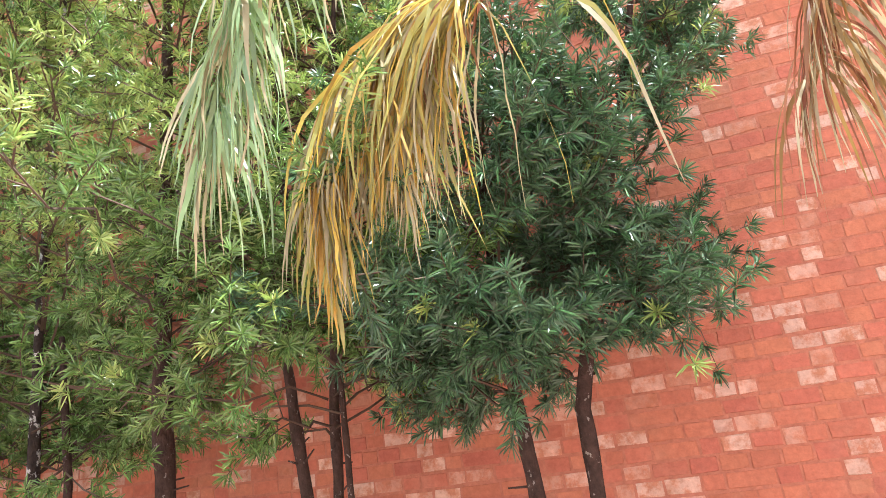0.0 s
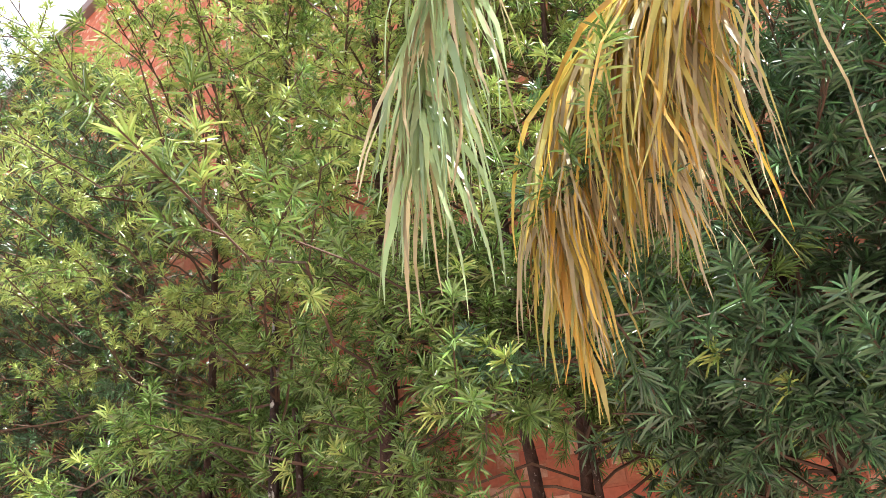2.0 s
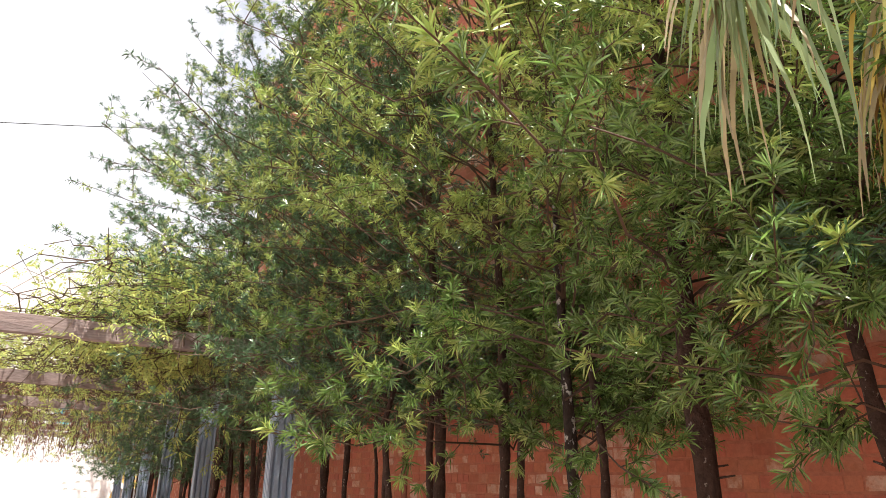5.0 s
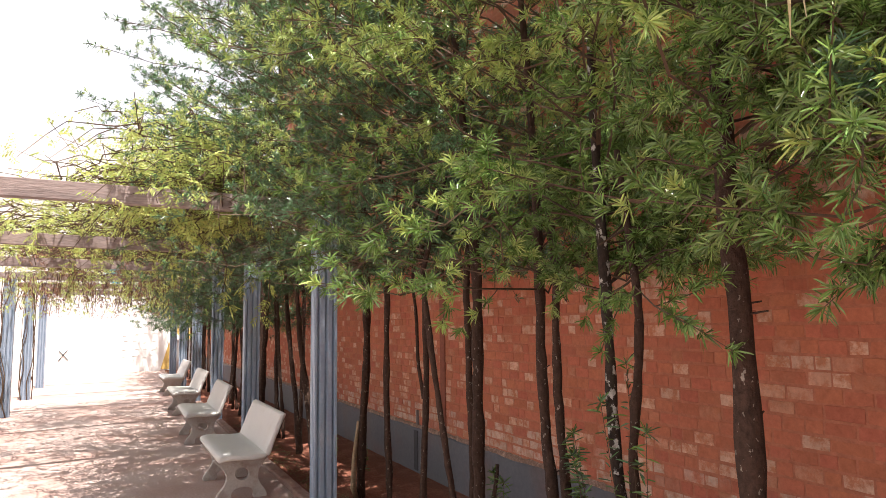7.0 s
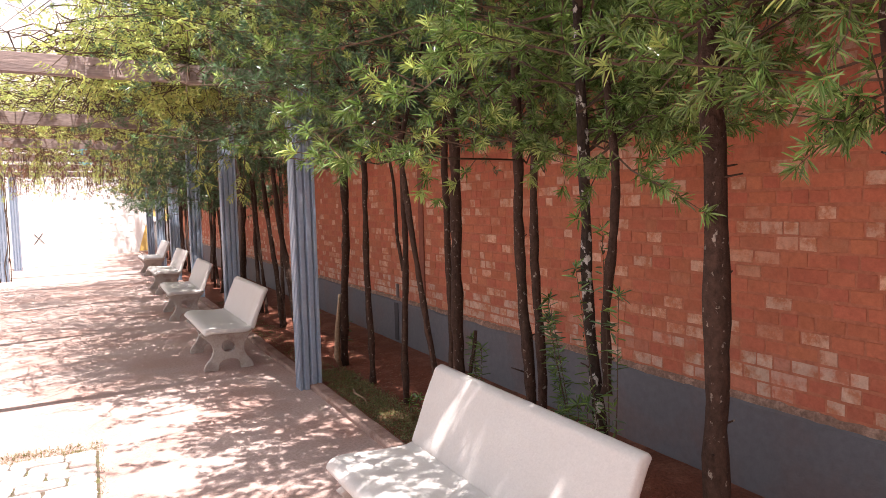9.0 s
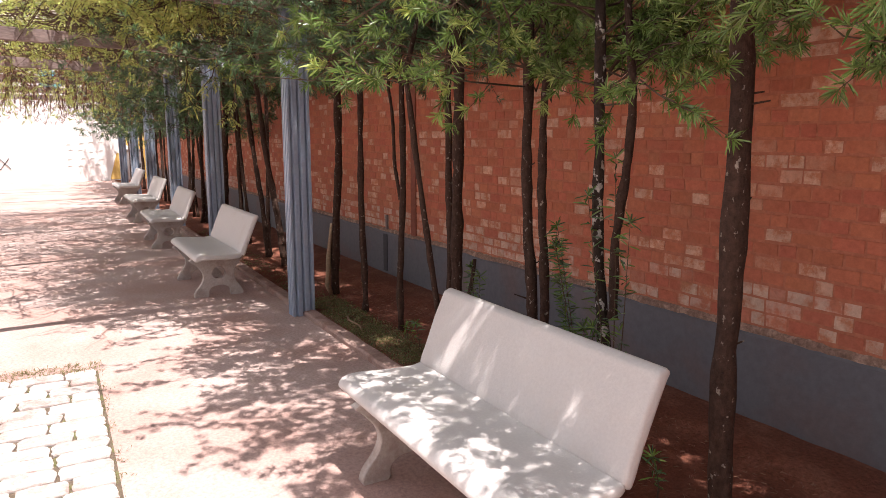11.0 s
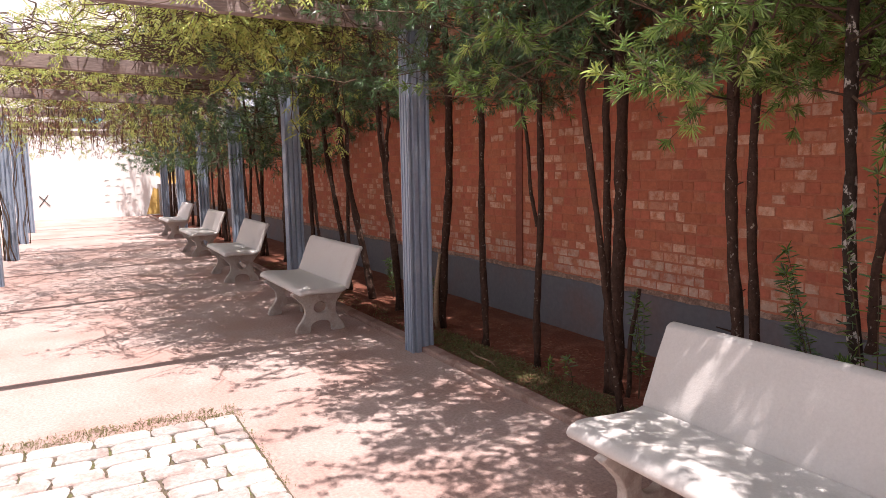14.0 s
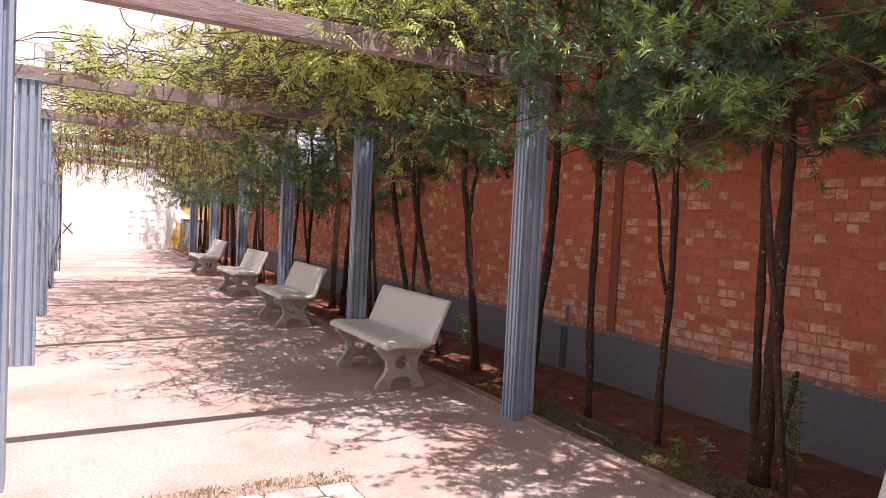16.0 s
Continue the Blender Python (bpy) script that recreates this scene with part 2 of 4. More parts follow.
def extrude_profile(outline, x0, x1, inset=0.012):
    """A closed (y, z) outline swept along x, its ends rounded by a small inset; returns vertices and faces."""
    n = len(outline)
    cy, cz = sum(p[0] for p in outline) / n, sum(p[1] for p in outline) / n
    V, F = [], []
    nrm = []
    for i in range(n):
        a, b_ = Vector(outline[i - 1]), Vector(outline[(i + 1) % n])
        d = (b_ - a).normalized()
        nrm.append(Vector((-d.y, d.x)))
    for x, s in ((x0, inset), (x0 + inset * 0.3, inset * 0.3), (x0 + inset, 0), (x1 - inset, 0), (x1 - inset * 0.3, inset * 0.3), (x1, inset)):
        for i, p in enumerate(outline):
            q = Vector(p) + nrm[i] * s
            V.append((x, q.x, q.y))
    for r in range(5):
        for i in range(n):
            j = (i + 1) % n
            F.append((r * n + i, r * n + j, (r + 1) * n + j, (r + 1) * n + i))
    F.append(tuple(range(n))[::-1])
    F.append(tuple(5 * n + i for i in range(n)))
    return V, F


def flat_shape(name, outline, holes, thick, material_, bevel=0.0):
    """A plate cut from an outline with holes, standing in the plane of its local x and y; returns its mesh."""
    cu = bpy.data.curves.new(name, "CURVE")
    cu.dimensions, cu.fill_mode, cu.extrude = "2D", "BOTH", thick / 2 - bevel
    cu.bevel_depth, cu.bevel_resolution = bevel, 1
    for ring in [outline, *holes]:
        sp = cu.splines.new("POLY")
        sp.points.add(len(ring) - 1)
        for pt, (a, b_) in zip(sp.points, ring):
            pt.co = (a, b_, 0, 1)
        sp.use_cyclic_u = True
    tmp = new(name, cu)
    me = bpy.data.meshes.new_from_object(tmp.evaluated_get(bpy.context.evaluated_depsgraph_get()))
    bpy.data.objects.remove(tmp)
    me.materials.clear()
    me.materials.append(material_)
    return me


def smooth_ring(points, steps=5):
    """A closed smooth ring through the points."""
    out, n = [], len(points)
    for i in range(n):
        p0, p1, p2, p3 = (Vector(points[(i + k - 1) % n]) for k in range(4))
        for s in range(steps):
            t = s / steps
            out.append(tuple(0.5 * (2 * p1 + (p2 - p0) * t + (2 * p0 - 5 * p1 + 4 * p2 - p3) * t * t + (3 * p1 - p0 - 3 * p2 + p3) * t ** 3)))
    return out


def quads_mesh(name, V, quads, mats, index=None, parent=None, label=""):
    """A mesh of quads from arrays."""
    me = bpy.data.meshes.new(name)
    me.vertices.add(len(V))
    me.vertices.foreach_set("co", np.asarray(V, dtype=np.float32).ravel())
    nq = len(quads)
    me.loops.add(nq * 4)
    me.loops.foreach_set("vertex_index", np.asarray(quads, dtype=np.int32).ravel())
    me.polygons.add(nq)
    me.polygons.foreach_set("loop_start", np.arange(nq, dtype=np.int32) * 4)
    me.polygons.foreach_set("loop_total", np.full(nq, 4, dtype=np.int32))
    for m in mats:
        me.materials.append(m)
    if index is not None:
        me.polygons.foreach_set("material_index", np.asarray(index, dtype=np.int32))
    me.polygons.foreach_set("use_smooth", [False] * nq)
    me.update(calc_edges=True)
    ob = new(name, me)
    if parent:
        ob.parent = parent
    if label:
        ob["label"] = label
    return ob


def unit(a):
    return a / np.maximum(np.linalg.norm(a, axis=-1, keepdims=True), 1e-9)


def leaves(rng, base, direction, length, width, fine=True, droop=0.15, fold=0.25):
    """Strap leaves from base points along directions: vertex and quad arrays."""
    n = len(base)
    length, width = np.broadcast_to(length, n)[:, None], np.broadcast_to(width, n)[:, None]
    up = unit(rng.normal(size=(n, 3)) * 0.7 + np.array([0, 0, 1.0]))
    side = unit(np.cross(direction, up))
    nor = unit(np.cross(side, direction))
    tip = base + direction * length + np.array([0, 0, -1.0]) * droop * length
    if not fine:
        mid = base + direction * length * 0.5 + nor * length * 0.05
        V = np.stack([base, mid + side * width / 2, tip, mid - side * width / 2], 1).reshape(-1, 3)
        return V, np.arange(n * 4).reshape(n, 4)
    m1 = base + direction * length * 0.28 + nor * width * fold
    m2 = base + direction * length * 0.78 + nor * width * fold - np.array([0, 0, 1.0]) * droop * length * 0.55
    V = np.stack([base, m1 + side * width / 2, m2 + side * width * 0.42, tip, m2 - side * width * 0.42, m1 - side * width / 2], 1).reshape(-1, 3)
    k = np.arange(n)[:, None] * 6
    Q = np.concatenate([k + np.array([[0, 1, 2, 3]]), k + np.array([[0, 3, 4, 5]])], 1).reshape(-1, 4)
    return V, Q


# ---- setting ----
WALL_Y = 3.985
BUILD_X0, BUILD_X1, BUILD_TOP = -14.6, 8.0, 10.4
tagged(box("ground", (-300, 300, -300, 300, -0.4, -0.10), M_SOIL), "flat red earth around the paved yard", kind="structure")
pavement = tagged(box("pavement", (-29.0, 8.0, -9.0, 2.55, -0.12, 0.0), M_PAVE), "pale concrete paving dusted with red earth", kind="structure")


def planting_bed():
    rng = np.random.default_rng(4)
    xs, ys = np.arange(-28.9, 8.01, 0.07), np.linspace(2.66, WALL_Y + 0.01, 16)
    V = []
    for x in xs:
        for y in ys:
            z = 0.012 + 0.03 * noise.noise(Vector((x * 2.2, y * 2.2, 0))) + 0.012 * noise.noise(Vector((x * 11, y * 11, 3)))
            if y > 3.55:
                z = 0.045 + 0.006 * noise.noise(Vector((x * 5, y * 5, 0)))
            V.append((x, y, z))
    n = len(ys)
    Q = [(i * n + j, (i + 1) * n + j, (i + 1) * n + j + 1, i * n + j + 1) for i in range(len(xs) - 1) for j in range(n - 1)]
    ob = mesh_object("planting_bed", V, Q, M_SOIL, smooth=True)
    tagged(ob, "strip of bare red soil between the kerb and the brick wall", kind="structure")


planting_bed()


def kerb():
    V, F = [], []
    xs = np.arange(-28.9, 8.01, 0.12)
    prof = [(2.552, -0.1), (2.552, 0.028), (2.568, 0.042), (2.655, 0.045), (2.675, 0.03), (2.675, -0.1)]
    for x in xs:
        for y, z in prof:
            V.append((x, y + 0.006 * noise.noise(Vector((x * 3, y, 1))), z + (0.007 * noise.noise(Vector((x * 4, y * 9, 5))) if z > 0 else 0)))
    n = len(prof)
    for i in range(len(xs) - 1):
        for j in range(n - 1):
            F.append((i * n + j, i * n + j + 1, (i + 1) * n + j + 1, (i + 1) * n + j))
    tagged(mesh_object("kerb", V, F, M_KERB), "low worn concrete kerb along the planting bed", kind="structure")


kerb()

tagged(box("painted_band", (-6.42, -6.31, WALL_Y - 0.012, WALL_Y + 0.006, 0.56, 2.6), material("dark_red_paint", (0.23, 0.07, 0.04), 0.8, grain=0.2, grain_scale=25)),
       "darker red vertical band on the brick wall", kind="structure")
tagged(box("conduit", (-7.05, -7.01, WALL_Y - 0.022, WALL_Y + 0.006, 0.56, 0.72), M_FASCIA, bevel=0.006), "short dark conduit on the brick wall", kind="structure")
tagged(box("plinth_patch", (-7.08, -6.98, WALL_Y - 0.036, WALL_Y - 0.020, 0.07, 0.50), M_BLACK_GREY), "darker strip on the grey plinth", kind="structure")

# The tall brick building with its grey plinth, and the lower wall that carries on behind it.
wall_north = tagged(box("wall_north", (BUILD_X0, BUILD_X1, WALL_Y + 0.0025, WALL_Y + 0.5, -0.1, BUILD_TOP), M_MORTAR),
                    "tall brick wall painted orange-red, paint worn off some bricks", kind="structure")
wall_low = tagged(box("wall_north_low", (-29.0, BUILD_X0, WALL_Y + 0.0035, WALL_Y + 0.25, -0.1, 2.7), M_MORTAR),
                  "lower brick wall painted orange-red", kind="structure")
tagged(box("roof", (BUILD_X0 - 0.35, BUILD_X1, WALL_Y - 0.12, WALL_Y + 9.5, BUILD_TOP, BUILD_TOP + 0.22), M_FASCIA, bevel=0.02),
       "thin dark roof edge over the brick building", kind="structure")
box("wall_end", (BUILD_X0, BUILD_X0 + 0.3, WALL_Y + 0.5, WALL_Y + 9.0, -0.1, BUILD_TOP), M_MORTAR)["kind"] = "structure"


def plinth():
    xs = np.arange(-28.9, 8.01, 0.05)
    V, F = [], []
    for x in xs:
        top = 0.525 + 0.014 * noise.noise(Vector((x * 2.5, 0, 0))) + 0.01 * noise.noise(Vector((x * 14, 0, 2)))
        V += [(x, WALL_Y - 0.028, 0.0), (x, WALL_Y - 0.028, top - 0.012), (x, WALL_Y - 0.016, top), (x, WALL_Y + 0.01, top)]
    for i in range(len(xs) - 1):
        for j in range(3):
            F.append((i * 4 + j, (i + 1) * 4 + j, (i + 1) * 4 + j + 1, i * 4 + j + 1))
    tagged(mesh_object("plinth", V, F, M_PLINTH), "dark grey painted plinth along the foot of the brick wall", kind="structure")
    V, F = [], []
    for x in xs:
        a, b_ = noise.noise(Vector((x * 9, 1, 0))), noise.noise(Vector((x * 17, 4, 0)))
        V += [(x, WALL_Y - 0.012 + 0.010 * b_, 0.515), (x, WALL_Y - 0.014 + 0.012 * a, 0.548 + 0.018 * b_), (x, WALL_Y + 0.008, 0.572 + 0.02 * a)]
    for i in range(len(xs) - 1):
        for j in range(2):
            F.append((i * 3 + j, (i + 1) * 3 + j, (i + 1) * 3 + j + 1, i * 3 + j + 1))
    tagged(mesh_object("plinth_edge", V, F, M_EDGE), "crumbling mortar line between plinth and bricks", kind="structure")


plinth()

# The far wall with its mural, and the white house behind it.
FAR_X = -28.8
tagged(box("wall_west", (FAR_X - 0.25, FAR_X, -9.0, 4.6, -0.1, 4.3), M_WHITE), "white rendered wall with a faded mural", kind="structure")
tagged(box("wall_south", (-29.0, 8.0, -9.25, -9.0, -0.1, 2.6), M_WHITE), "plain white rendered yard wall", kind="structure")
tagged(box("wall_east", (8.0, 8.25, -9.25, 4.5, -0.1, 3.2), M_WHITE), "plain white rendered yard wall", kind="structure")


def white_house():
    house = empty("white_house", (-34.0, -2.0, 0))
    tagged(house, "white two-storey house behind the yard wall", "house", kind="")
    x = 3.0
    box("wall", (-4, x, -9, 8, -0.2, 9.6), M_WHITE, house)
    for y0 in (0.27, 1.95, -1.7):
        w = empty("window")
        w.parent = house
        box("frame", (x + 0.002, x + 0.03, y0, y0 + 0.40, 6.35, 7.25), M_WHITE, w)
        for k in range(8):
            box("slat", (x + 0.03, x + 0.055, y0 + 0.04, y0 + 0.36, 6.40 + k * 0.105, 6.46 + k * 0.105), M_LOUVRE, w)
    rails = empty("railing")
    rails.parent = house
    for z in (6.75, 7.35):
        V, F = tubes([[((x + 0.25, -7, z + 0.25), 0.02), ((x + 0.25, 7, z - 0.25), 0.02)]], 6)
        mesh_object("rail", V, F, M_LOUVRE, rails)
    for y in (-6.9, -3.4, 0.0, 3.4, 6.9):
        V, F = tubes([[((x + 0.002, y, 6.75 + 0.25 - y / 28), 0.02), ((x + 0.25, y, 6.75 - y / 28), 0.02), ((x + 0.25, y, 7.35 - y / 28), 0.02)]], 6)
        mesh_object("post", V, F, M_LOUVRE, rails)


white_house()


def mural():
    X = FAR_X + 0.004
    m = empty("mural", (X, 0, 0))
    tagged(m, "faded painted mural, yellow corner with a monstera leaf", "mural")

    def patch(name, pts, mat, dx=0.0, label=""):
        V = [(dx, y, z) for y, z in pts] + [(dx + 0.003, y, z) for y, z in pts]
        n = len(pts)
        F = [tuple(range(n)), tuple(range(n, 2 * n))[::-1]] + [(i, (i + 1) % n, n + (i + 1) % n, n + i) for i in range(n)]
        mesh_object(name, V, F, mat, m, label)

    patch("yellow_area", [(2.55, 0.05), (4.5, 0.05), (4.5, 2.6), (3.4, 2.5), (3.05, 2.1), (2.9, 1.3)], M_YELLOW)
    patch("teal_area", [(0.5, 3.45), (1.0, 3.35), (1.3, 3.6), (1.1, 4.0), (0.5, 4.0)], M_TEAL)
    for z, y0, y1 in ((1.62, 3.32, 3.78), (1.50, 3.40, 3.68)):
        patch("lettering_bar", [(y0, z), (y1, z), (y1, z + 0.06), (y0, z + 0.06)], M_GREY, 0.004)
    patch("cream_area", [(2.75, 1.1), (2.95, 1.0), (3.3, 1.25), (3.0, 1.5), (2.85, 1.5)], M_WHITE, 0.004)
    leaf = []
    for i in range(48):
        a = 2 * math.pi * i / 48
        r = 0.62 * (1 - 0.45 * (1 if (i % 6) in (3, 4) and 4 < i < 44 else 0)) * (1 - 0.25 * math.sin(a / 2))
        leaf.append((3.35 + r * math.sin(a) * 0.8, 2.25 + r * math.cos(a)))
    patch("monstera_leaf", leaf, M_GREY, 0.004)
    paths = [[(-0.93, 0.85), (-0.62, 0.5)], [(-0.95, 0.48), (-0.66, 0.88)]]
    for k, (a, b_) in enumerate(paths):
        V, F = tubes([[((0.006, *a), 0.014), ((0.006, *b_), 0.014)]], 4)
        mesh_object("cross_stroke", V, F, M_BLACK, m)
    rng = random.Random(3)
    for k in range(16):
        y, z = 1.2 + (k % 4) * 0.33 + rng.uniform(-.08, .08), 0.55 + (k // 4) * 0.28 + rng.uniform(-.05, .05)
        V, F = tubes([[((0.002, y, z), 0.005), ((0.002, y + 0.07, z + 0.03), 0.008), ((0.002, y + 0.15, z + 0.015), 0.005)]], 4)
        mesh_object("grey_stroke", V, F, M_GREY, m)


mural()


def meter_cabinet():
    c = empty("metal_cabinet", (FAR_X + 0.3, 3.3, 0))
    tagged(c, "dull grey metal service cabinet against the mural wall", "cabinet")
    box("body", (-0.29, 0.12, -0.3, 0.42, 0.0, 1.15), M_BOX, c, bevel=0.01)
    d = box("door", (0.122, 0.14, -0.25, 0.37, 0.08, 1.08), M_BOX, c, bevel=0.004)
    box("handle", (0.142, 0.17, 0.27, 0.30, 0.5, 0.66), M_BLACK, d, bevel=0.004)
    box("top_rim", (-0.29, 0.16, -0.33, 0.45, 1.152, 1.19), M_BOX, c, bevel=0.005)


meter_cabinet()

# ---- pergola ----
PILLAR_X = (-5.85, -9.42, -12.78, -16.15, -19.5, -22.9)
LEFT_X = (-5.68, -8.86, -12.1, -15.55, -19.1, -22.6)


def pillar_mesh(name, wx, wy, h):
    """A ribbed steel post: a rectangle with folded grooves down each side."""
    pts = []

    def side(a, b_, nrm_):
        a, b_ = Vector(a), Vector(b_)
        for c in (0.17, 0.5, 0.83):
            for off, dep in ((-0.07, 0), (-0.06, 0.026), (-0.01, 0.028), (0.07, 0)):
                pts.append(a.lerp(b_, c + off) - Vector(nrm_) * dep)
    x, y = wx / 2, wy / 2
    for a, b_, nn in (((-x, -y), (x, -y), (0, -1)), ((x, -y), (x, y), (1, 0)), ((x, y), (-x, y), (0, 1)), ((-x, y), (-x, -y), (-1, 0))):
        pts.append(Vector(a))
        side(a, b_, nn)
    n = len(pts)
    V = [(p.x, p.y, z) for z in (0, h * 0.5, h) for p in pts]
    F = [(r * n + i, r * n + (i + 1) % n, (r + 1) * n + (i + 1) % n, (r + 1) * n + i) for r in range(2) for i in range(n)]
    F.append(tuple(2 * n + i for i in range(n)))
    me = bpy.data.meshes.new(name)
    me.from_pydata(V, [], F)
    me.materials.append(M_STEEL)
    return me


def pergola():
    me = pillar_mesh("post_body", 0.15, 0.20, 2.655)
    for row, xs, y in (("right", PILLAR_X, 2.56), ("left", LEFT_X, -0.99)):
        for i, x in enumerate(xs):
            p = empty("pergola_post", (x, y, 0))
            tagged(p, "grey-blue ribbed steel pergola post " + ("beside the planting bed" if row == "right" else "on the open side of the walk"),
                   "post", "pergola posts")
            b_ = new("body", me)
            b_.parent = p
            box("head_plate", (-0.09, 0.09, -0.12, 0.12, 2.656, 2.664), M_STEEL, p)
    for a, c in zip(LEFT_X, PILLAR_X):
        x = (a + c) / 2
        b_ = box("pergola_beam", (-0.045, 0.045, -1.0 - 0.25, 2.56 + 0.2, 0.0, 0.145), M_BEAM, None, bevel=0.006)
        b_.location = (x, 0, 2.666)
        b_.rotation_euler = (0, 0, math.atan2(a - c, 3.55))
        tagged(b_, "weathered grey timber beam across the pergola", "beam", "pergola beams")


pergola()



def post_climber():
    rng = np.random.default_rng(31)
    for x in LEFT_X[3:5]:
        c = empty("post_climber", (x, -0.99, 0))
        tagged(c, "dark leafless climber wound round a pergola post", "vine")
        for k in range(7):
            ph, turn = rng.uniform(0, 6.3), rng.uniform(-3, 3)
            pts = []
            for z in np.linspace(0.0, 2.7, 28):
                a = ph + turn * z / 2.7 + 0.25 * math.sin(z * 6 + k)
                pts.append((Vector((0.115 * math.cos(a), 0.14 * math.sin(a), z)), 0.012 - 0.002 * z))
            V, F = tubes([pts], 5)
            mesh_object("stem", V, F, M_TWIG, c, smooth=True)


post_climber()


# ---- benches ----
def bench():
    root = empty("bench")
    tagged(root, "pale concrete garden bench with curved seat and back", "bench", "garden benches")
    L = 0.725
    seat = smooth_ring([(0.005, 0.415), (0.03, 0.45), (0.10, 0.463), (0.25, 0.452), (0.40, 0.447), (0.455, 0.455), (0.462, 0.42), (0.40, 0.398), (0.25, 0.402),
                        (0.10, 0.405), (0.03, 0.392)], 4)
    back = smooth_ring([(0.452, 0.463), (0.49, 0.56), (0.535, 0.68), (0.578, 0.775), (0.595, 0.81), (0.63, 0.825), (0.65, 0.805), (0.632, 0.77), (0.585, 0.66),
                        (0.54, 0.55), (0.51, 0.46), (0.49, 0.425), (0.468, 0.432)], 4)
    for nm, ring in (("seat", seat), ("backrest", back)):
        V, F = extrude_profile(ring[::-1], -L, L, 0.014)
        ob = mesh_object(nm, V, F, M_BENCH, root, smooth=True)
        ob.data.set_sharp_from_angle(angle=radians(50)) if hasattr(ob.data, "set_sharp_from_angle") else None
    outline = smooth_ring([(0.035, 0.0), (0.15, 0.0), (0.165, 0.065), (0.21, 0.105), (0.285, 0.115), (0.35, 0.10), (0.385, 0.06), (0.395, 0.0), (0.50, 0.0),
                           (0.49, 0.06), (0.44, 0.13), (0.418, 0.20), (0.43, 0.28), (0.475, 0.345), (0.49, 0.41), (0.03, 0.395), (0.045, 0.34), (0.105, 0.27),
                           (0.125, 0.20), (0.10, 0.13), (0.045, 0.06)], 3)
    hole = [(0.27 + 0.072 * math.cos(a), 0.235 + (0.07 if math.sin(a) > 0 else 0.06) * math.sin(a)) for a in [2 * math.pi * k / 20 for k in range(20)]]
    me = flat_shape("leg", outline, [hole], 0.055, M_LEG, 0.006)
    for x in (-0.50, 0.50):
        leg = new("leg", me)
        leg.parent = root
        leg.rotation_euler = (radians(90), 0, radians(90))
        leg.location = (x, 0, 0)
    return root


first = bench()
BENCHES = [(-2.22, 1.79, 0.0), (-7.50, 1.79, 0.4), (-11.03, 1.82, -0.5), (-14.55, 1.90, 0.8), (-18.75, 1.98, 1.5)]
first.location, first.rotation_euler = (BENCHES[0][0], BENCHES[0][1], 0), (0, 0, radians(BENCHES[0][2]))
for x, y, r in BENCHES[1:]:
    copy_thing(first, pose(x, y, 0, 0, 0, r))


# ---- trees ----
def path_between(a, b_, r0, r1, steps, wobble, rng, bulge=0.0):
    a, b_ = Vector(a), Vector(b_)
    out = []
    ph = rng.uniform(0, 6, 2)
    for i in range(steps + 1):
        t = i / steps
        p = a.lerp(b_, t)
        s = math.sin(math.pi * t)
        p += Vector((math.sin(t * 5 + ph[0]), math.sin(t * 4 + ph[1]), 0)) * wobble * s
        out.append((p, (r0 + (r1 - r0) * t) * (1 + 0.10 * math.sin(t * 19 + ph[0]) * (1 if r0 > 0.02 else 0)) * (1.25 if i == 0 and r0 > 0.02 else 1)))
    return out


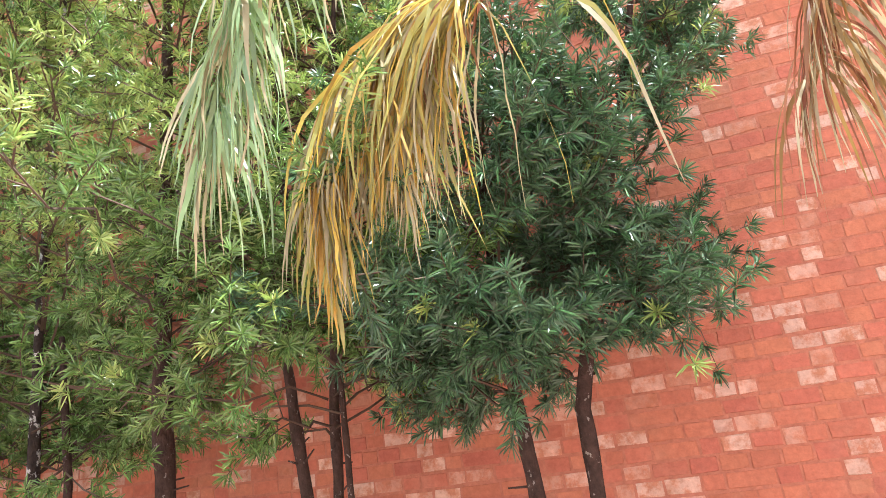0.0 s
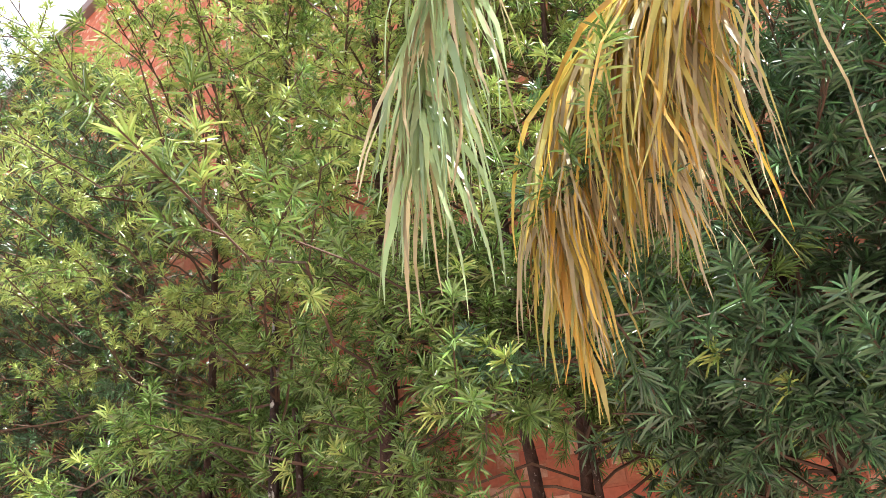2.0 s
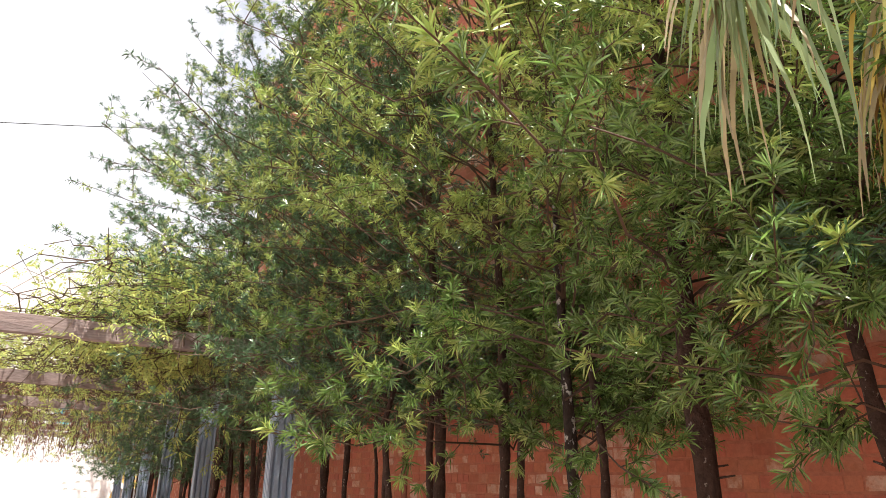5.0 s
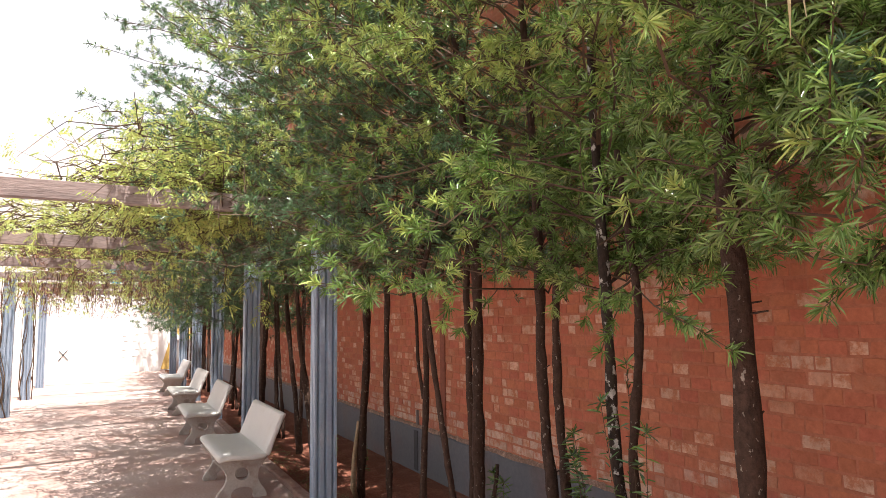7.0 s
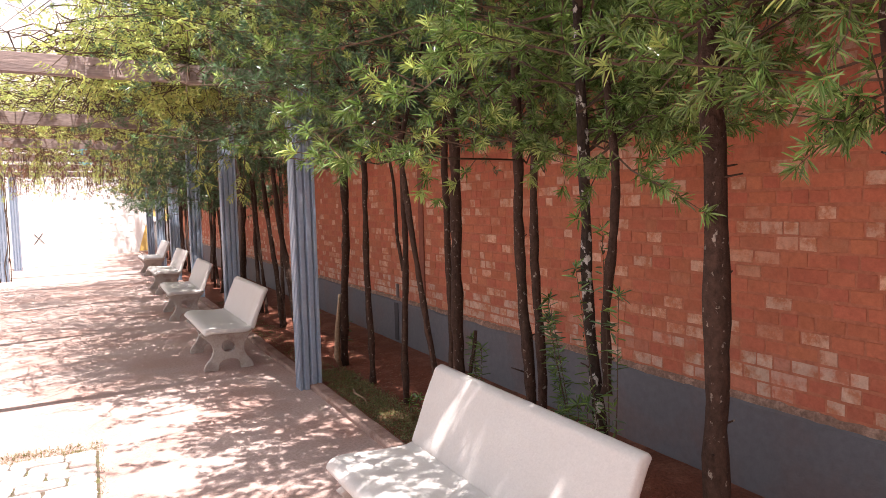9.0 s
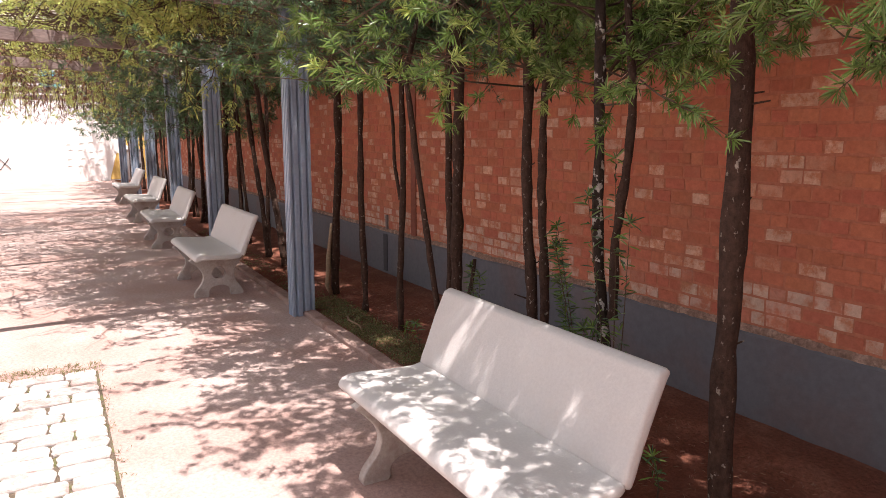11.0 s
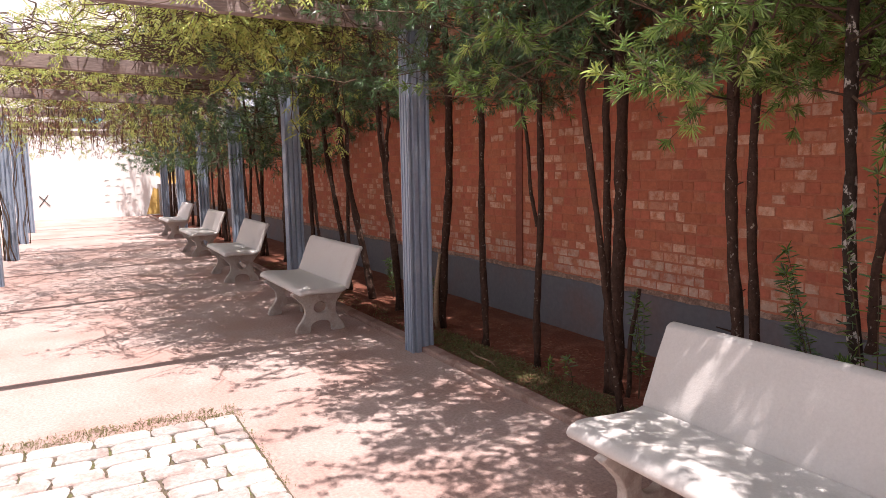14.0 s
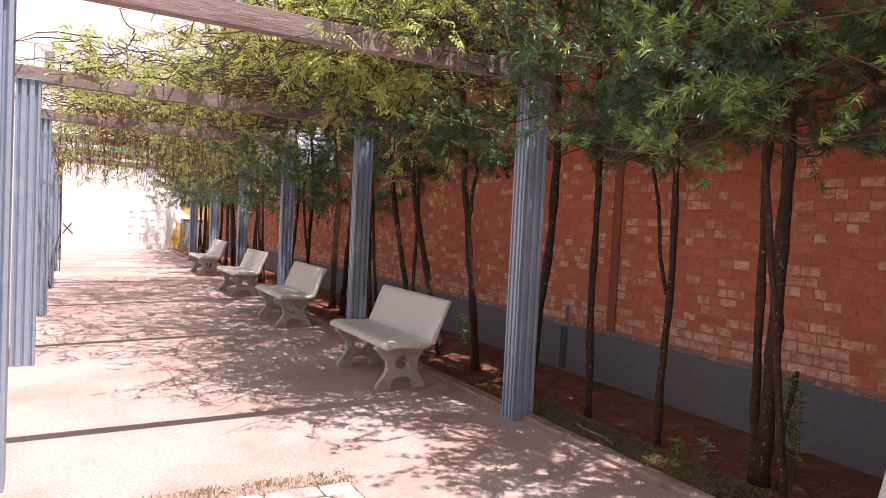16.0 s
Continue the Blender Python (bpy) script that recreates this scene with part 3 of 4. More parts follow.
def crown_points(rng, stem, z0, z1, limbs, reach_front, reach_back, reach_side, twigs, gap_back, seed, sparse):
    """Limbs, twigs and the places and directions of the leaf whorls of one tree."""
    paths, spots, dirs = [], [], []
    for i in range(limbs):
        f = (i + rng.uniform(0, 1)) / limbs
        z = z0 + (z1 - z0) * f ** 1.25
        start = np.array(stem(z))
        az = rng.uniform(0, 2 * math.pi)
        c, s = math.cos(az), math.sin(az)
        reach = (reach_front if s < 0 else reach_back) * abs(s) + reach_side * abs(c)
        reach *= (0.72 + 0.28 * min(1.0, f / 0.22)) * (1.08 - 0.42 * f) * (0.55 + 0.6 * math.sin(math.pi * min(1, 0.25 + f * 0.85))) * rng.uniform(0.65, 1.1)
        rise = rng.uniform(-0.15, 0.4) + f * 0.5
        end = start + np.array([c * reach, s * reach, rise * reach])
        end[1] = min(end[1], gap_back)
        pts = []
        for k in range(6):
            t = k / 5
            p = start + (end - start) * t
            p[2] += 0.12 * reach * math.sin(math.pi * t) * rng.uniform(-0.5, 1)
            p += rng.normal(size=3) * 0.022
            pts.append(p)
        paths.append([(Vector(p), 0.0055 * (1 - k / 6.5) + 0.0015) for k, p in enumerate(pts)])
        for j in range(twigs):
            t = 0.18 + 0.82 * ((j + rng.uniform(0, 1)) / twigs) ** 0.75
            k = min(int(t * 5), 4)
            p = pts[k] + (pts[k + 1] - pts[k]) * (t * 5 - k)
            d = (end - start) / (np.linalg.norm(end - start) + 1e-6)
            d = d * 0.8 + rng.normal(size=3) * 0.65 + np.array([0, 0, 0.25])
            d /= np.linalg.norm(d)
            ln = rng.uniform(0.10, 0.30)
            q = p + d * ln
            q[1] = min(q[1], gap_back + 0.1)
            middle = (p + q) / 2 + rng.normal(size=3) * 0.012
            if noise.noise(Vector((q[0] * 1.9 + seed, q[1] * 1.9, q[2] * 2.9))) + 0.3 * noise.noise(Vector(q) * 6) < sparse:
                continue
            paths.append([(Vector(p), 0.003), (Vector(middle), 0.0024), (Vector(q), 0.0016)])
            for u in (1.0, 0.62, 0.3)[: 3 if ln > 0.17 else 2]:
                spots.append(p + (q - p) * u)
                dirs.append(d + rng.normal(size=3) * 0.25 + np.array([0, 0, 0.3]))
    return paths, np.array(spots), unit(np.array(dirs))


def whorls(rng, spots, dirs, per, length, width, fine, tip_share):
    n = len(spots)
    ref = unit(rng.normal(size=(n, per, 3)))
    ax = np.repeat(dirs[:, None], per, 1)
    rad = unit(ref - ax * (ref * ax).sum(-1, keepdims=True))
    ang = rng.uniform(0.35, 1.6, (n, per, 1))
    d = unit(ax * np.cos(ang) + rad * np.sin(ang)).reshape(-1, 3)
    base = (spots[:, None] + ax * rng.uniform(-0.03, 0.012, (n, per, 1))).reshape(-1, 3)
    ln = length * rng.uniform(0.65, 1.15, n * per)
    V, Q = leaves(rng, base, d, ln, width * rng.uniform(0.8, 1.15, n * per), fine)
    young = np.repeat(rng.uniform(0, 1, n) < tip_share, per)
    return V, Q, np.repeat(young.astype(np.int32), 2 if fine else 1)


def hedge_tree(seed, stems, top, z0=1.9, z1=4.8, limbs=64, front=1.1, back=0.75, side=0.6, twigs=16, fine=True, per=0, shaded=False, label="",
               tip=0.68, leaf_len=0.060):
    """One tree of the row. stems: (base, top of the clear stem, radius)."""
    rng = np.random.default_rng(seed)
    bx, by = stems[0][0][0], stems[0][0][1]
    tree = empty("hedge_tree", (bx, by, 0))
    tagged(tree, label or "slender dark-barked needle-leaved tree in the planting bed", "tree", "trees along the brick wall")
    off = Vector((bx, by, 0))
    leader = stems[0]
    p0, p1 = Vector(leader[1]), Vector(top)

    def stem(z):
        t = (z - p0.z) / (p1.z - p0.z)
        q = p0.lerp(p1, max(0, min(1, t)))
        return (q.x, q.y, z)

    for base, knee, r in stems:
        pth = path_between(base, knee, r, r * 0.82, 22, 0.016, rng)
        pth = [(p + Vector((rng.normal(), rng.normal(), 0)) * r * 0.07, q * rng.uniform(0.9, 1.12)) for p, q in pth]
        if (base, knee, r) == leader:
            pth += path_between(knee, top, r * 0.8, r * 0.25, 8, 0.02, rng)[1:]
        else:
            q = Vector(knee).lerp(Vector(stem(knee[2])), 0.45) + Vector((0, 0, 0.7))
            if knee[2] > 1.2:
                pth.append((Vector(q), r * 0.6))
        V, F = tubes([[(p - off, r_) for p, r_ in pth]], 9)
        trunk = mesh_object("trunk", V, F, M_LICHEN if seed == 2 and r > 0.027 else M_BARK, tree, smooth=True)
    # short dead snags on the clear stem
    for k in range(7 if fine else 0):
        t = rng.uniform(0.1, 0.95)
        p = Vector(leader[0]).lerp(Vector(leader[1]), t) - off
        d = Vector((rng.normal(), rng.normal(), rng.uniform(0, 1))).normalized()
        V, F = tubes([[(p, 0.006), (p + d * rng.uniform(0.04, 0.08) + d * leader[2] * 0.6, 0.003)]], 5)
        mesh_object("broken_twig", V, F, M_BARK, tree)
    paths, spots, dirs = crown_points(rng, stem, z0, z1, limbs, front, back, side, twigs, WALL_Y - 0.12, seed,
                                      -0.4 if seed in (4, 5, 6) else -0.22 if shaded else -0.12)
    V, F = tubes([[(p - off, r) for p, r in pt] for pt in paths], 3, cap=False)
    mesh_object("branchwork", V, F, M_TWIG, tree)
    clear = np.array([not (-6.2 < q[0] < -5.3 and q[1] < 2.85 and q[2] < 2.6) for q in spots])
    spots, dirs = spots[clear] - np.array(off), dirs[clear]
    # Few young tips low down: the share also puts canopy shade into the colour.
    low = spots[:, 2] < 2.75
    V, Q, idx = whorls(rng, spots[low], dirs[low], (per or 23) + 4, leaf_len, leaf_len * (0.096 if fine else 0.105), fine, tip * 0.22)
    V2, Q2, idx2 = whorls(rng, spots[~low], dirs[~low], (per or 24) + 3, leaf_len * 0.92, leaf_len * 0.112, False, tip)
    V, Q, idx = np.concatenate([V, V2]), np.concatenate([Q, Q2 + len(V)]), np.concatenate([idx, idx2])
    # Trees standing in shade get a darker leaf: the shade is in the colour.
    quads_mesh("crown", V, Q, [M_LEAF_SHADED if shaded else M_LEAF, M_TIP], idx, tree)
    return tree


TREES = [
    # seed, stems (base, knee, radius), top, options
    (1, [((-1.57, 2.84, 0.02), (-1.63, 2.85, 2.15), 0.048)], (-1.6, 2.8, 5.2), dict(z0=2.1, front=1.45, limbs=84)),
    (2, [((-2.37, 3.0, 0.02), (-2.51, 3.0, 1.85), 0.030), ((-2.36, 3.0, 0.72), (-2.31, 3.02, 1.8), 0.024)], (-2.45, 2.9, 5.2), dict(z0=1.8, front=1.7, limbs=84)),
    (3, [((-3.06, 3.05, 0.02), (-3.14, 3.05, 1.9), 0.034), ((-3.00, 3.08, 0.03), (-3.03, 3.08, 1.9), 0.028)], (-3.1, 2.9, 5.2), dict(z0=1.85, front=1.75, limbs=84)),
    (4, [((-4.08, 3.15, 0.02), (-4.02, 3.12, 2.0), 0.045), ((-4.12, 3.12, 0.02), (-4.17, 3.12, 1.95), 0.028), ((-3.72, 2.86, 0.02), (-3.81, 2.61, 1.98), 0.021),
         ((-3.98, 3.16, 0.02), (-3.93, 3.2, 0.75), 0.016)], (-4.05, 2.9, 5.1), dict(z0=2.0, front=1.9, limbs=96, fine=False, shaded=True, tip=0.16, per=22, leaf_len=0.056, twigs=18)),
    (5, [((-4.86, 3.08, 0.02), (-4.86, 3.10, 2.05), 0.028), ((-4.87, 3.09, 1.1), (-5.06, 3.08, 2.0), 0.015)], (-4.9, 2.9, 4.9), dict(z0=2.1, front=1.9, limbs=96, fine=False, shaded=True, tip=0.16, per=22, leaf_len=0.056, twigs=18)),
    (6, [((-5.60, 3.08, 0.02), (-5.64, 3.08, 2.1), 0.030)], (-5.7, 2.9, 5.8), dict(z0=2.1, front=2.1, limbs=66, fine=False, shaded=True, tip=0.16, per=20, leaf_len=0.066)),
    (7, [((-6.42, 3.10, 0.02), (-6.18, 3.08, 2.1), 0.042)], (-6.2, 2.9, 6.3), dict(z0=2.1, front=2.2, limbs=70, fine=False, shaded=True, tip=0.16, per=20, leaf_len=0.066)),
    (8, [((-7.37, 3.10, 0.02), (-7.78, 3.10, 1.95), 0.042), ((-7.70, 3.1, 1.5), (-7.55, 3.1, 2.05), 0.022)], (-7.7, 2.7, 7.2), dict(z0=2.1, front=2.5, limbs=76, fine=False, shaded=True, tip=0.16, per=20, leaf_len=0.066)),
    (9, [((-8.15, 3.10, 0.02), (-9.05, 3.10, 1.95), 0.042)], (-8.9, 2.6, 7.4), dict(z0=2.1, front=2.6, limbs=64, twigs=14, fine=False, shaded=True, tip=0.3, per=18, leaf_len=0.085)),
    (10, [((-8.9, 3.10, 0.02), (-9.7, 3.10, 2.1), 0.036), ((-9.0, 3.15, 0.02), (-9.1, 3.2, 2.1), 0.026)], (-9.8, 2.6, 7.3), dict(z0=2.1, front=2.4, limbs=60, twigs=14, fine=False, shaded=True, tip=0.3, per=18, leaf_len=0.085)),
    (21, [((-0.90, 3.00, 0.02), (-1.10, 2.97, 2.15), 0.028)], (-1.0, 2.9, 4.8), dict(z0=2.2, front=1.0, limbs=74)),
    (22, [((-0.93, 3.05, 0.02), (-0.94, 3.05, 1.95), 0.026), ((-0.88, 3.0, 0.02), (-0.87, 3.0, 1.9), 0.016)], (-0.7, 2.95, 4.3), dict(z0=1.85, front=0.9)),
    (23, [((-0.10, 3.00, 0.02), (-0.17, 3.00, 1.85), 0.032)], (-0.15, 2.9, 3.5), dict(z0=1.85, z1=3.4, front=0.72, shaded=True, tip=0.05, side=0.40, limbs=60, leaf_len=0.064)),
    (24, [((0.08, 3.05, 0.02), (0.05, 3.05, 1.8), 0.034)], (0.62, 2.95, 3.6), dict(z0=1.9, z1=3.5, front=0.45, side=0.30, limbs=44, shaded=True, tip=0.12, leaf_len=0.064)),
]
for seed, stems, top, opt in TREES:
    z1 = opt.pop("z1", top[2] - 0.1)
    hedge_tree(seed, stems, top, z1=z1, **opt)
far_rng = np.random.default_rng(77)
x = -10.3
k = 0
while x > -27.5:
    lean = far_rng.uniform(-0.5, 0.5)
    y = 3.1 + far_rng.uniform(-0.12, 0.15)
    stems = [((x, y, 0.02), (x - lean, y, 2.05), far_rng.uniform(0.03, 0.05))]
    if far_rng.uniform() < 0.6:
        stems.append(((x + 0.1, y + 0.06, 0.02), (x + far_rng.uniform(-0.4, 0.4), y, 2.0), 0.025))
    hedge_tree(100 + k, stems, (x - lean * 1.2, 2.75, 5.6 + far_rng.uniform(-0.5, 0.5)), z0=1.65, z1=5.6, limbs=36, front=1.9, fine=False, twigs=11,
               leaf_len=0.11, per=12, tip=0.3, shaded=True)
    x -= far_rng.uniform(0.75, 1.15)
    k += 1


# ---- pergola vine ----
def vine():
    rng = np.random.default_rng(8)
    v = empty("pergola_vine", (-9.0, 1.0, 2.8))
    tagged(v, "tangled climbing vine with light green feathery leaves over the beams", "vine")
    off = np.array([-9.0, 1.0, 2.8])
    paths, spots, dirs, dry_s, dry_d = [], [], [], [], []
    for i in range(1750):
        x, y = rng.uniform(-16.5, -6.3), rng.uniform(-0.75, 2.5)
        z = 2.88 + rng.uniform(-0.05, 0.3)
        if i > 1500:
            x, y, z = rng.uniform(-8.8, -6.3), rng.uniform(0.9, 2.3), rng.uniform(2.95, 3.6)
        elif i > 1330:
            x, y, z = rng.uniform(-6.9, -5.9), rng.uniform(1.35, 2.4), rng.uniform(2.75, 3.2)
        elif x > -8.4 and y < 0.35:
            continue
        p = np.array([x, y, z])
        d = unit(np.array([rng.normal() * 1.3, rng.normal(), 0.1]))
        ln = rng.uniform(0.4, 1.2)
        pts = []
        for k in range(6):
            t = k / 5
            pts.append(p + d * ln * t + np.array([0, 0, -0.45 * ln * t * t * rng.uniform(0.1, 1.0)]) + rng.normal(size=3) * 0.03)
        paths.append([(Vector(q - off), 0.008 * (1 - k / 8)) for k, q in enumerate(pts)])
        dryish = x < -11.5 and rng.uniform() < 0.65
        if i < 1330 and x > -12.5 and noise.noise(Vector((x * 0.75, y * 0.85, 4.2))) < (0.02 if 0.2 < y else -0.25):
            continue
        if noise.noise(Vector((x * 1.7, y * 1.9, z * 1.5 + 9))) < -0.08:
            continue
        for k in range(2, 6):
            for _ in range(3):
                (dry_s if dryish else spots).append(pts[k] + rng.normal(size=3) * 0.05)
                (dry_d if dryish else dirs).append(unit(rng.normal(size=3) + np.array([0, 0, -0.1])))
    # bare brown stems that loop over the beams
    for i in range(420):
        p = np.array([rng.uniform(-12.0, -6.4), rng.uniform(0.9, 2.7), rng.uniform(2.72, 3.15)])
        a = rng.normal() * 0.6 + (math.pi if rng.uniform() < 0.5 else 0)
        ln, pts = rng.uniform(0.5, 1.5), []
        for k in range(8):
            pts.append(p.copy())
            a += rng.normal() * 0.35
            p = p + np.array([math.cos(a), math.sin(a), rng.normal() * 0.18]) * ln / 7
            p[2] = max(p[2], 2.62)
        r = rng.choice((0.004, 0.006, 0.010))
        paths.append([(Vector(q - off), r * (1 - k / 11)) for k, q in enumerate(pts)])
    # hanging curtain at the far side and trailing shoots near the first post
    for x, y, z, ln in [(-6.6, 2.25, 2.7, 0.9), (-6.9, 1.9, 2.7, 0.8), (-7.2, 2.2, 2.7, 0.6), (-6.4, 1.6, 2.75, 0.35), (-7.0, 1.4, 2.7, 0.45)]:
        pts = [np.array([x + rng.normal() * 0.03, y + rng.normal() * 0.03 - 0.08 * t, z - ln * t]) for t in np.linspace(0, 1, 7)]
        paths.append([(Vector(q - off), 0.005) for q in pts])
        for q in pts[3:]:
            for _ in range(3):
                spots.append(q)
                dirs.append(unit(rng.normal(size=3) * 0.8 + np.array([0, 0, -0.6])))
    for i in range(260):
        x, y = rng.uniform(-17.0, -13.0), rng.uniform(-0.9, 2.4)
        z, ln = 2.7, rng.uniform(0.2, 0.75)
        pts = [np.array([x + rng.normal() * 0.03, y + rng.normal() * 0.03, z - ln * t]) for t in np.linspace(0, 1, 4)]
        paths.append([(Vector(q - off), 0.004) for q in pts])
        green = rng.uniform() < 0.4
        for q in pts[1:]:
            for _ in range(2):
                (spots if green else dry_s).append(q)
                (dirs if green else dry_d).append(unit(rng.normal(size=3) * 0.8 + np.array([0, 0, -0.6])))
    V, F = tubes(paths, 4, cap=False)
    mesh_object("tangle", V, F, M_TWIG, v)

    def pinnate(name, s, d, mat, n_pairs, ln):
        s, d = np.array(s) - off, np.array(d)
        side = unit(np.cross(d, unit(rng.normal(size=s.shape) * 0.5 + np.array([0, 0, 1.0]))))
        B, D = [], []
        for k in range(n_pairs):
            t = (k + 1) / n_pairs
            for sg in (-1, 1):
                B.append(s + d * ln * t)
                D.append(unit(d * 0.55 + side * sg + np.array([0, 0, -0.15])))
        B, D = np.concatenate(B), np.concatenate(D)
        V, Q = leaves(rng, B, D, 0.045 * rng.uniform(0.7, 1.2, len(B)), 0.017, False, 0.2)
        quads_mesh(name, V, Q, [mat], None, v)
    pinnate("foliage", spots, dirs, M_VINE, 5, 0.13)
    pinnate("dry_foliage", dry_s, dry_d, M_DRY, 3, 0.09)


vine()


# ---- palm ----
def hanging_frond(parent, seed, rachis, mat, n, ln, spread, start=0.15, width=0.016, r=0.007, mat2=None, taper=0.35, wild=0.06):
    """A drooping frond: its rib and the leaflets that hang from it."""
    rng = np.random.default_rng(seed)
    f = empty("frond")
    f.parent = parent
    pts = [Vector(p) for p in rachis]
    V, F = tubes([[(p, r * (1 - 0.7 * i / len(pts))) for i, p in enumerate(pts)]], 6)
    mesh_object("rib", V, F, mat, f, smooth=True)
    segs = len(pts) - 1
    for i in range(n):
        t = start + (1 - start) * (i + rng.uniform()) / n
        k = min(int(t * segs), segs - 1)
        p = np.array(pts[k].lerp(pts[k + 1], t * segs - k))
        along = np.array((pts[k + 1] - pts[k]).normalized())
        az = rng.uniform(0, 2 * math.pi)
        out = np.array([math.cos(az), 0.45 * math.sin(az), 0.0]) * spread
        d = unit(out * rng.uniform(0.3, 1.0) + along * 0.6)
        L = ln * rng.uniform(0.55, 1.1) * (1 - taper * t)
        w = width * rng.uniform(0.45, 1.15)
        steps = 7
        q = p.copy()
        face = unit(np.array([rng.normal(), rng.normal(), 0.1]))
        V, Q = [], []
        tw = rng.normal() * 0.25
        for s in range(steps + 1):
            u = s / steps
            sd = unit(np.cross(d, face))
            hw = w / 2 * (1 - u ** 2.2) * (0.5 + min(1, u * 5) * 0.5) + 0.0006
            V += [q - sd * hw, q + sd * hw]
            if s < steps:
                Q.append((2 * s, 2 * s + 1, 2 * s + 3, 2 * s + 2))
            d = unit(d + np.array([0, 0, -0.42]) + rng.normal(size=3) * wild)
            face = unit(face + np.cross(face, d) * tw + rng.normal(size=3) * 0.06)
            q = q + d * (L / steps)
        mesh_object("leaflet", V, Q, mat2 if mat2 and rng.uniform() < 0.35 else mat, f)


def palm():
    p = empty("palm_tree", (1.9, 1.5, 0))
    tagged(p, "palm with drooping green and yellowing fronds", "palm tree")
    off = Vector((1.9, 1.5, 0))
    pth = [(Vector((0.02 * math.sin(i), 0.02 * math.cos(i), i * 0.28)), 0.11 * (1.25 if i == 0 else 1) + (0.006 if i % 2 else 0)) for i in range(13)]
    V, F = tubes([pth], 14)
    mesh_object("trunk", V, F, M_BARK, p, smooth=True)
    crown = Vector((0, 0, 3.35)) + off

    def rib(points, lift=0.9):
        a = Vector(points[0])
        arc = []
        for i in range(7):
            t = i / 7
            q = crown.lerp(a, t)
            q.z += lift * math.sin(math.pi * t) * (1 - t * 0.35)
            arc.append(q)
        return [q - off for q in arc] + [Vector(v_) - off for v_ in points]
    hanging_frond(p, 1, rib([(0.46, 2.03, 2.88), (0.30, 2.05, 2.88), (0.16, 2.05, 2.88), (0.0, 2.05, 2.86), (-0.14, 2.06, 2.82), (-0.27, 2.07, 2.74), (-0.36, 2.08, 2.62),
                             (-0.40, 2.09, 2.46), (-0.40, 2.10, 2.32)]),
                  M_PALM_Y, 380, 1.35, 0.8, start=0.57, width=0.015, mat2=M_PALM_S, taper=0.76, wild=0.13)
    hanging_frond(p, 7, [Vector(v_) - off for v_ in [(0.10, 2.08, 2.86), (-0.04, 2.10, 2.76), (-0.14, 2.11, 2.64), (-0.20, 2.12, 2.50)]], M_PALM_S, 120, 0.62, 0.9, start=0.05,
                  width=0.014, mat2=M_PALM_Y, wild=0.13)
    hanging_frond(p, 2, rib([(-0.06, 1.53, 2.98), (-0.24, 1.59, 2.82), (-0.33, 1.64, 2.68), (-0.41, 1.68, 2.55), (-0.46, 1.72, 2.42)]),
                  M_PALM_G, 230, 0.56, 1.6, start=0.55, width=0.014, mat2=M_PALM_S, wild=0.10)
    hanging_frond(p, 3, rib([(0.94, 1.70, 2.66), (0.87, 1.80, 2.50), (0.83, 1.87, 2.38), (0.80, 1.93, 2.28)], 0.7), M_PALM_B, 210, 0.52, 2.0, start=0.6, width=0.009, mat2=M_PALM_S)
    hanging_frond(p, 5, [Vector(v_) - off for v_ in [(-0.40, 2.10, 2.34), (-0.405, 2.11, 2.22), (-0.40, 2.12, 2.10)]], M_PALM_Y, 14, 0.24, 0.15, start=0.3, width=0.014)
    hanging_frond(p, 6, rib([(0.34, 2.06, 3.0), (0.12, 2.08, 2.98), (-0.08, 2.08, 2.90), (-0.24, 2.09, 2.78), (-0.36, 2.10, 2.60), (-0.40, 2.10, 2.46)]), M_PALM_B, 100, 0.85, 0.9,
                  start=0.62, width=0.015, mat2=M_PALM_Y, wild=0.12, taper=0.6)
    for k, a in enumerate((0.3, 1.3, 5.6, 4.9)):
        tip = Vector((1.3 * math.cos(a), 1.3 * math.sin(a), 3.1))
        pts = [Vector((0, 0, 3.35)).lerp(tip, i / 8) + Vector((0, 0, 0.8 * math.sin(math.pi * i / 8))) for i in range(9)]
        hanging_frond(p, 20 + k, pts, M_PALM_G, 50, 0.5, 0.7, start=0.15, width=0.022)


palm()


# ---- small plants, litter ----
def grass(name, seed, n, region, label, mat=M_GRASS, h=0.035, z=0.01, w=0.004):
    rng = np.random.default_rng(seed)
    x0, x1, y0, y1 = region
    c = np.stack([rng.uniform(x0, x1, n // 8), rng.uniform(y0, y1, n // 8)], 1)
    pts = (np.repeat(c, 8, 0) + rng.normal(size=(len(c) * 8, 2)) * 0.025)
    pts[:, 0] = np.clip(pts[:, 0], x0, x1)
    base = np.column_stack([pts, np.full(len(pts), z)])
    d = unit(np.column_stack([rng.normal(size=(len(pts), 2)) * 0.6, np.ones(len(pts))]))
    V, Q = leaves(rng, base, d, h * rng.uniform(0.4, 1.5, len(pts)), w, False, 0.35)
    tagged(quads_mesh(name, V, Q, [mat]), label, "grass", kind="stuff")


grass("grass", 1, 8500, (-6.2, -2.9, 2.70, 3.0), "thin weedy grass along the kerb", h=0.028, z=0.02)
grass("weeds", 6, 9000, (-6.3, -2.7, 2.70, 3.05), "small broad-leaved weeds along the kerb", M_WEED, h=0.022, z=0.022, w=0.011)
grass("weeds", 7, 1500, (-12.0, -6.3, 2.70, 3.0), "small broad-leaved weeds along the kerb", M_WEED, h=0.022, z=0.022, w=0.011)
grass("grass", 2, 3600, (-5.25, -5.0, -1.6, 0.86), "dry grass growing along the edge of the cobbles", h=0.04, z=0.0)
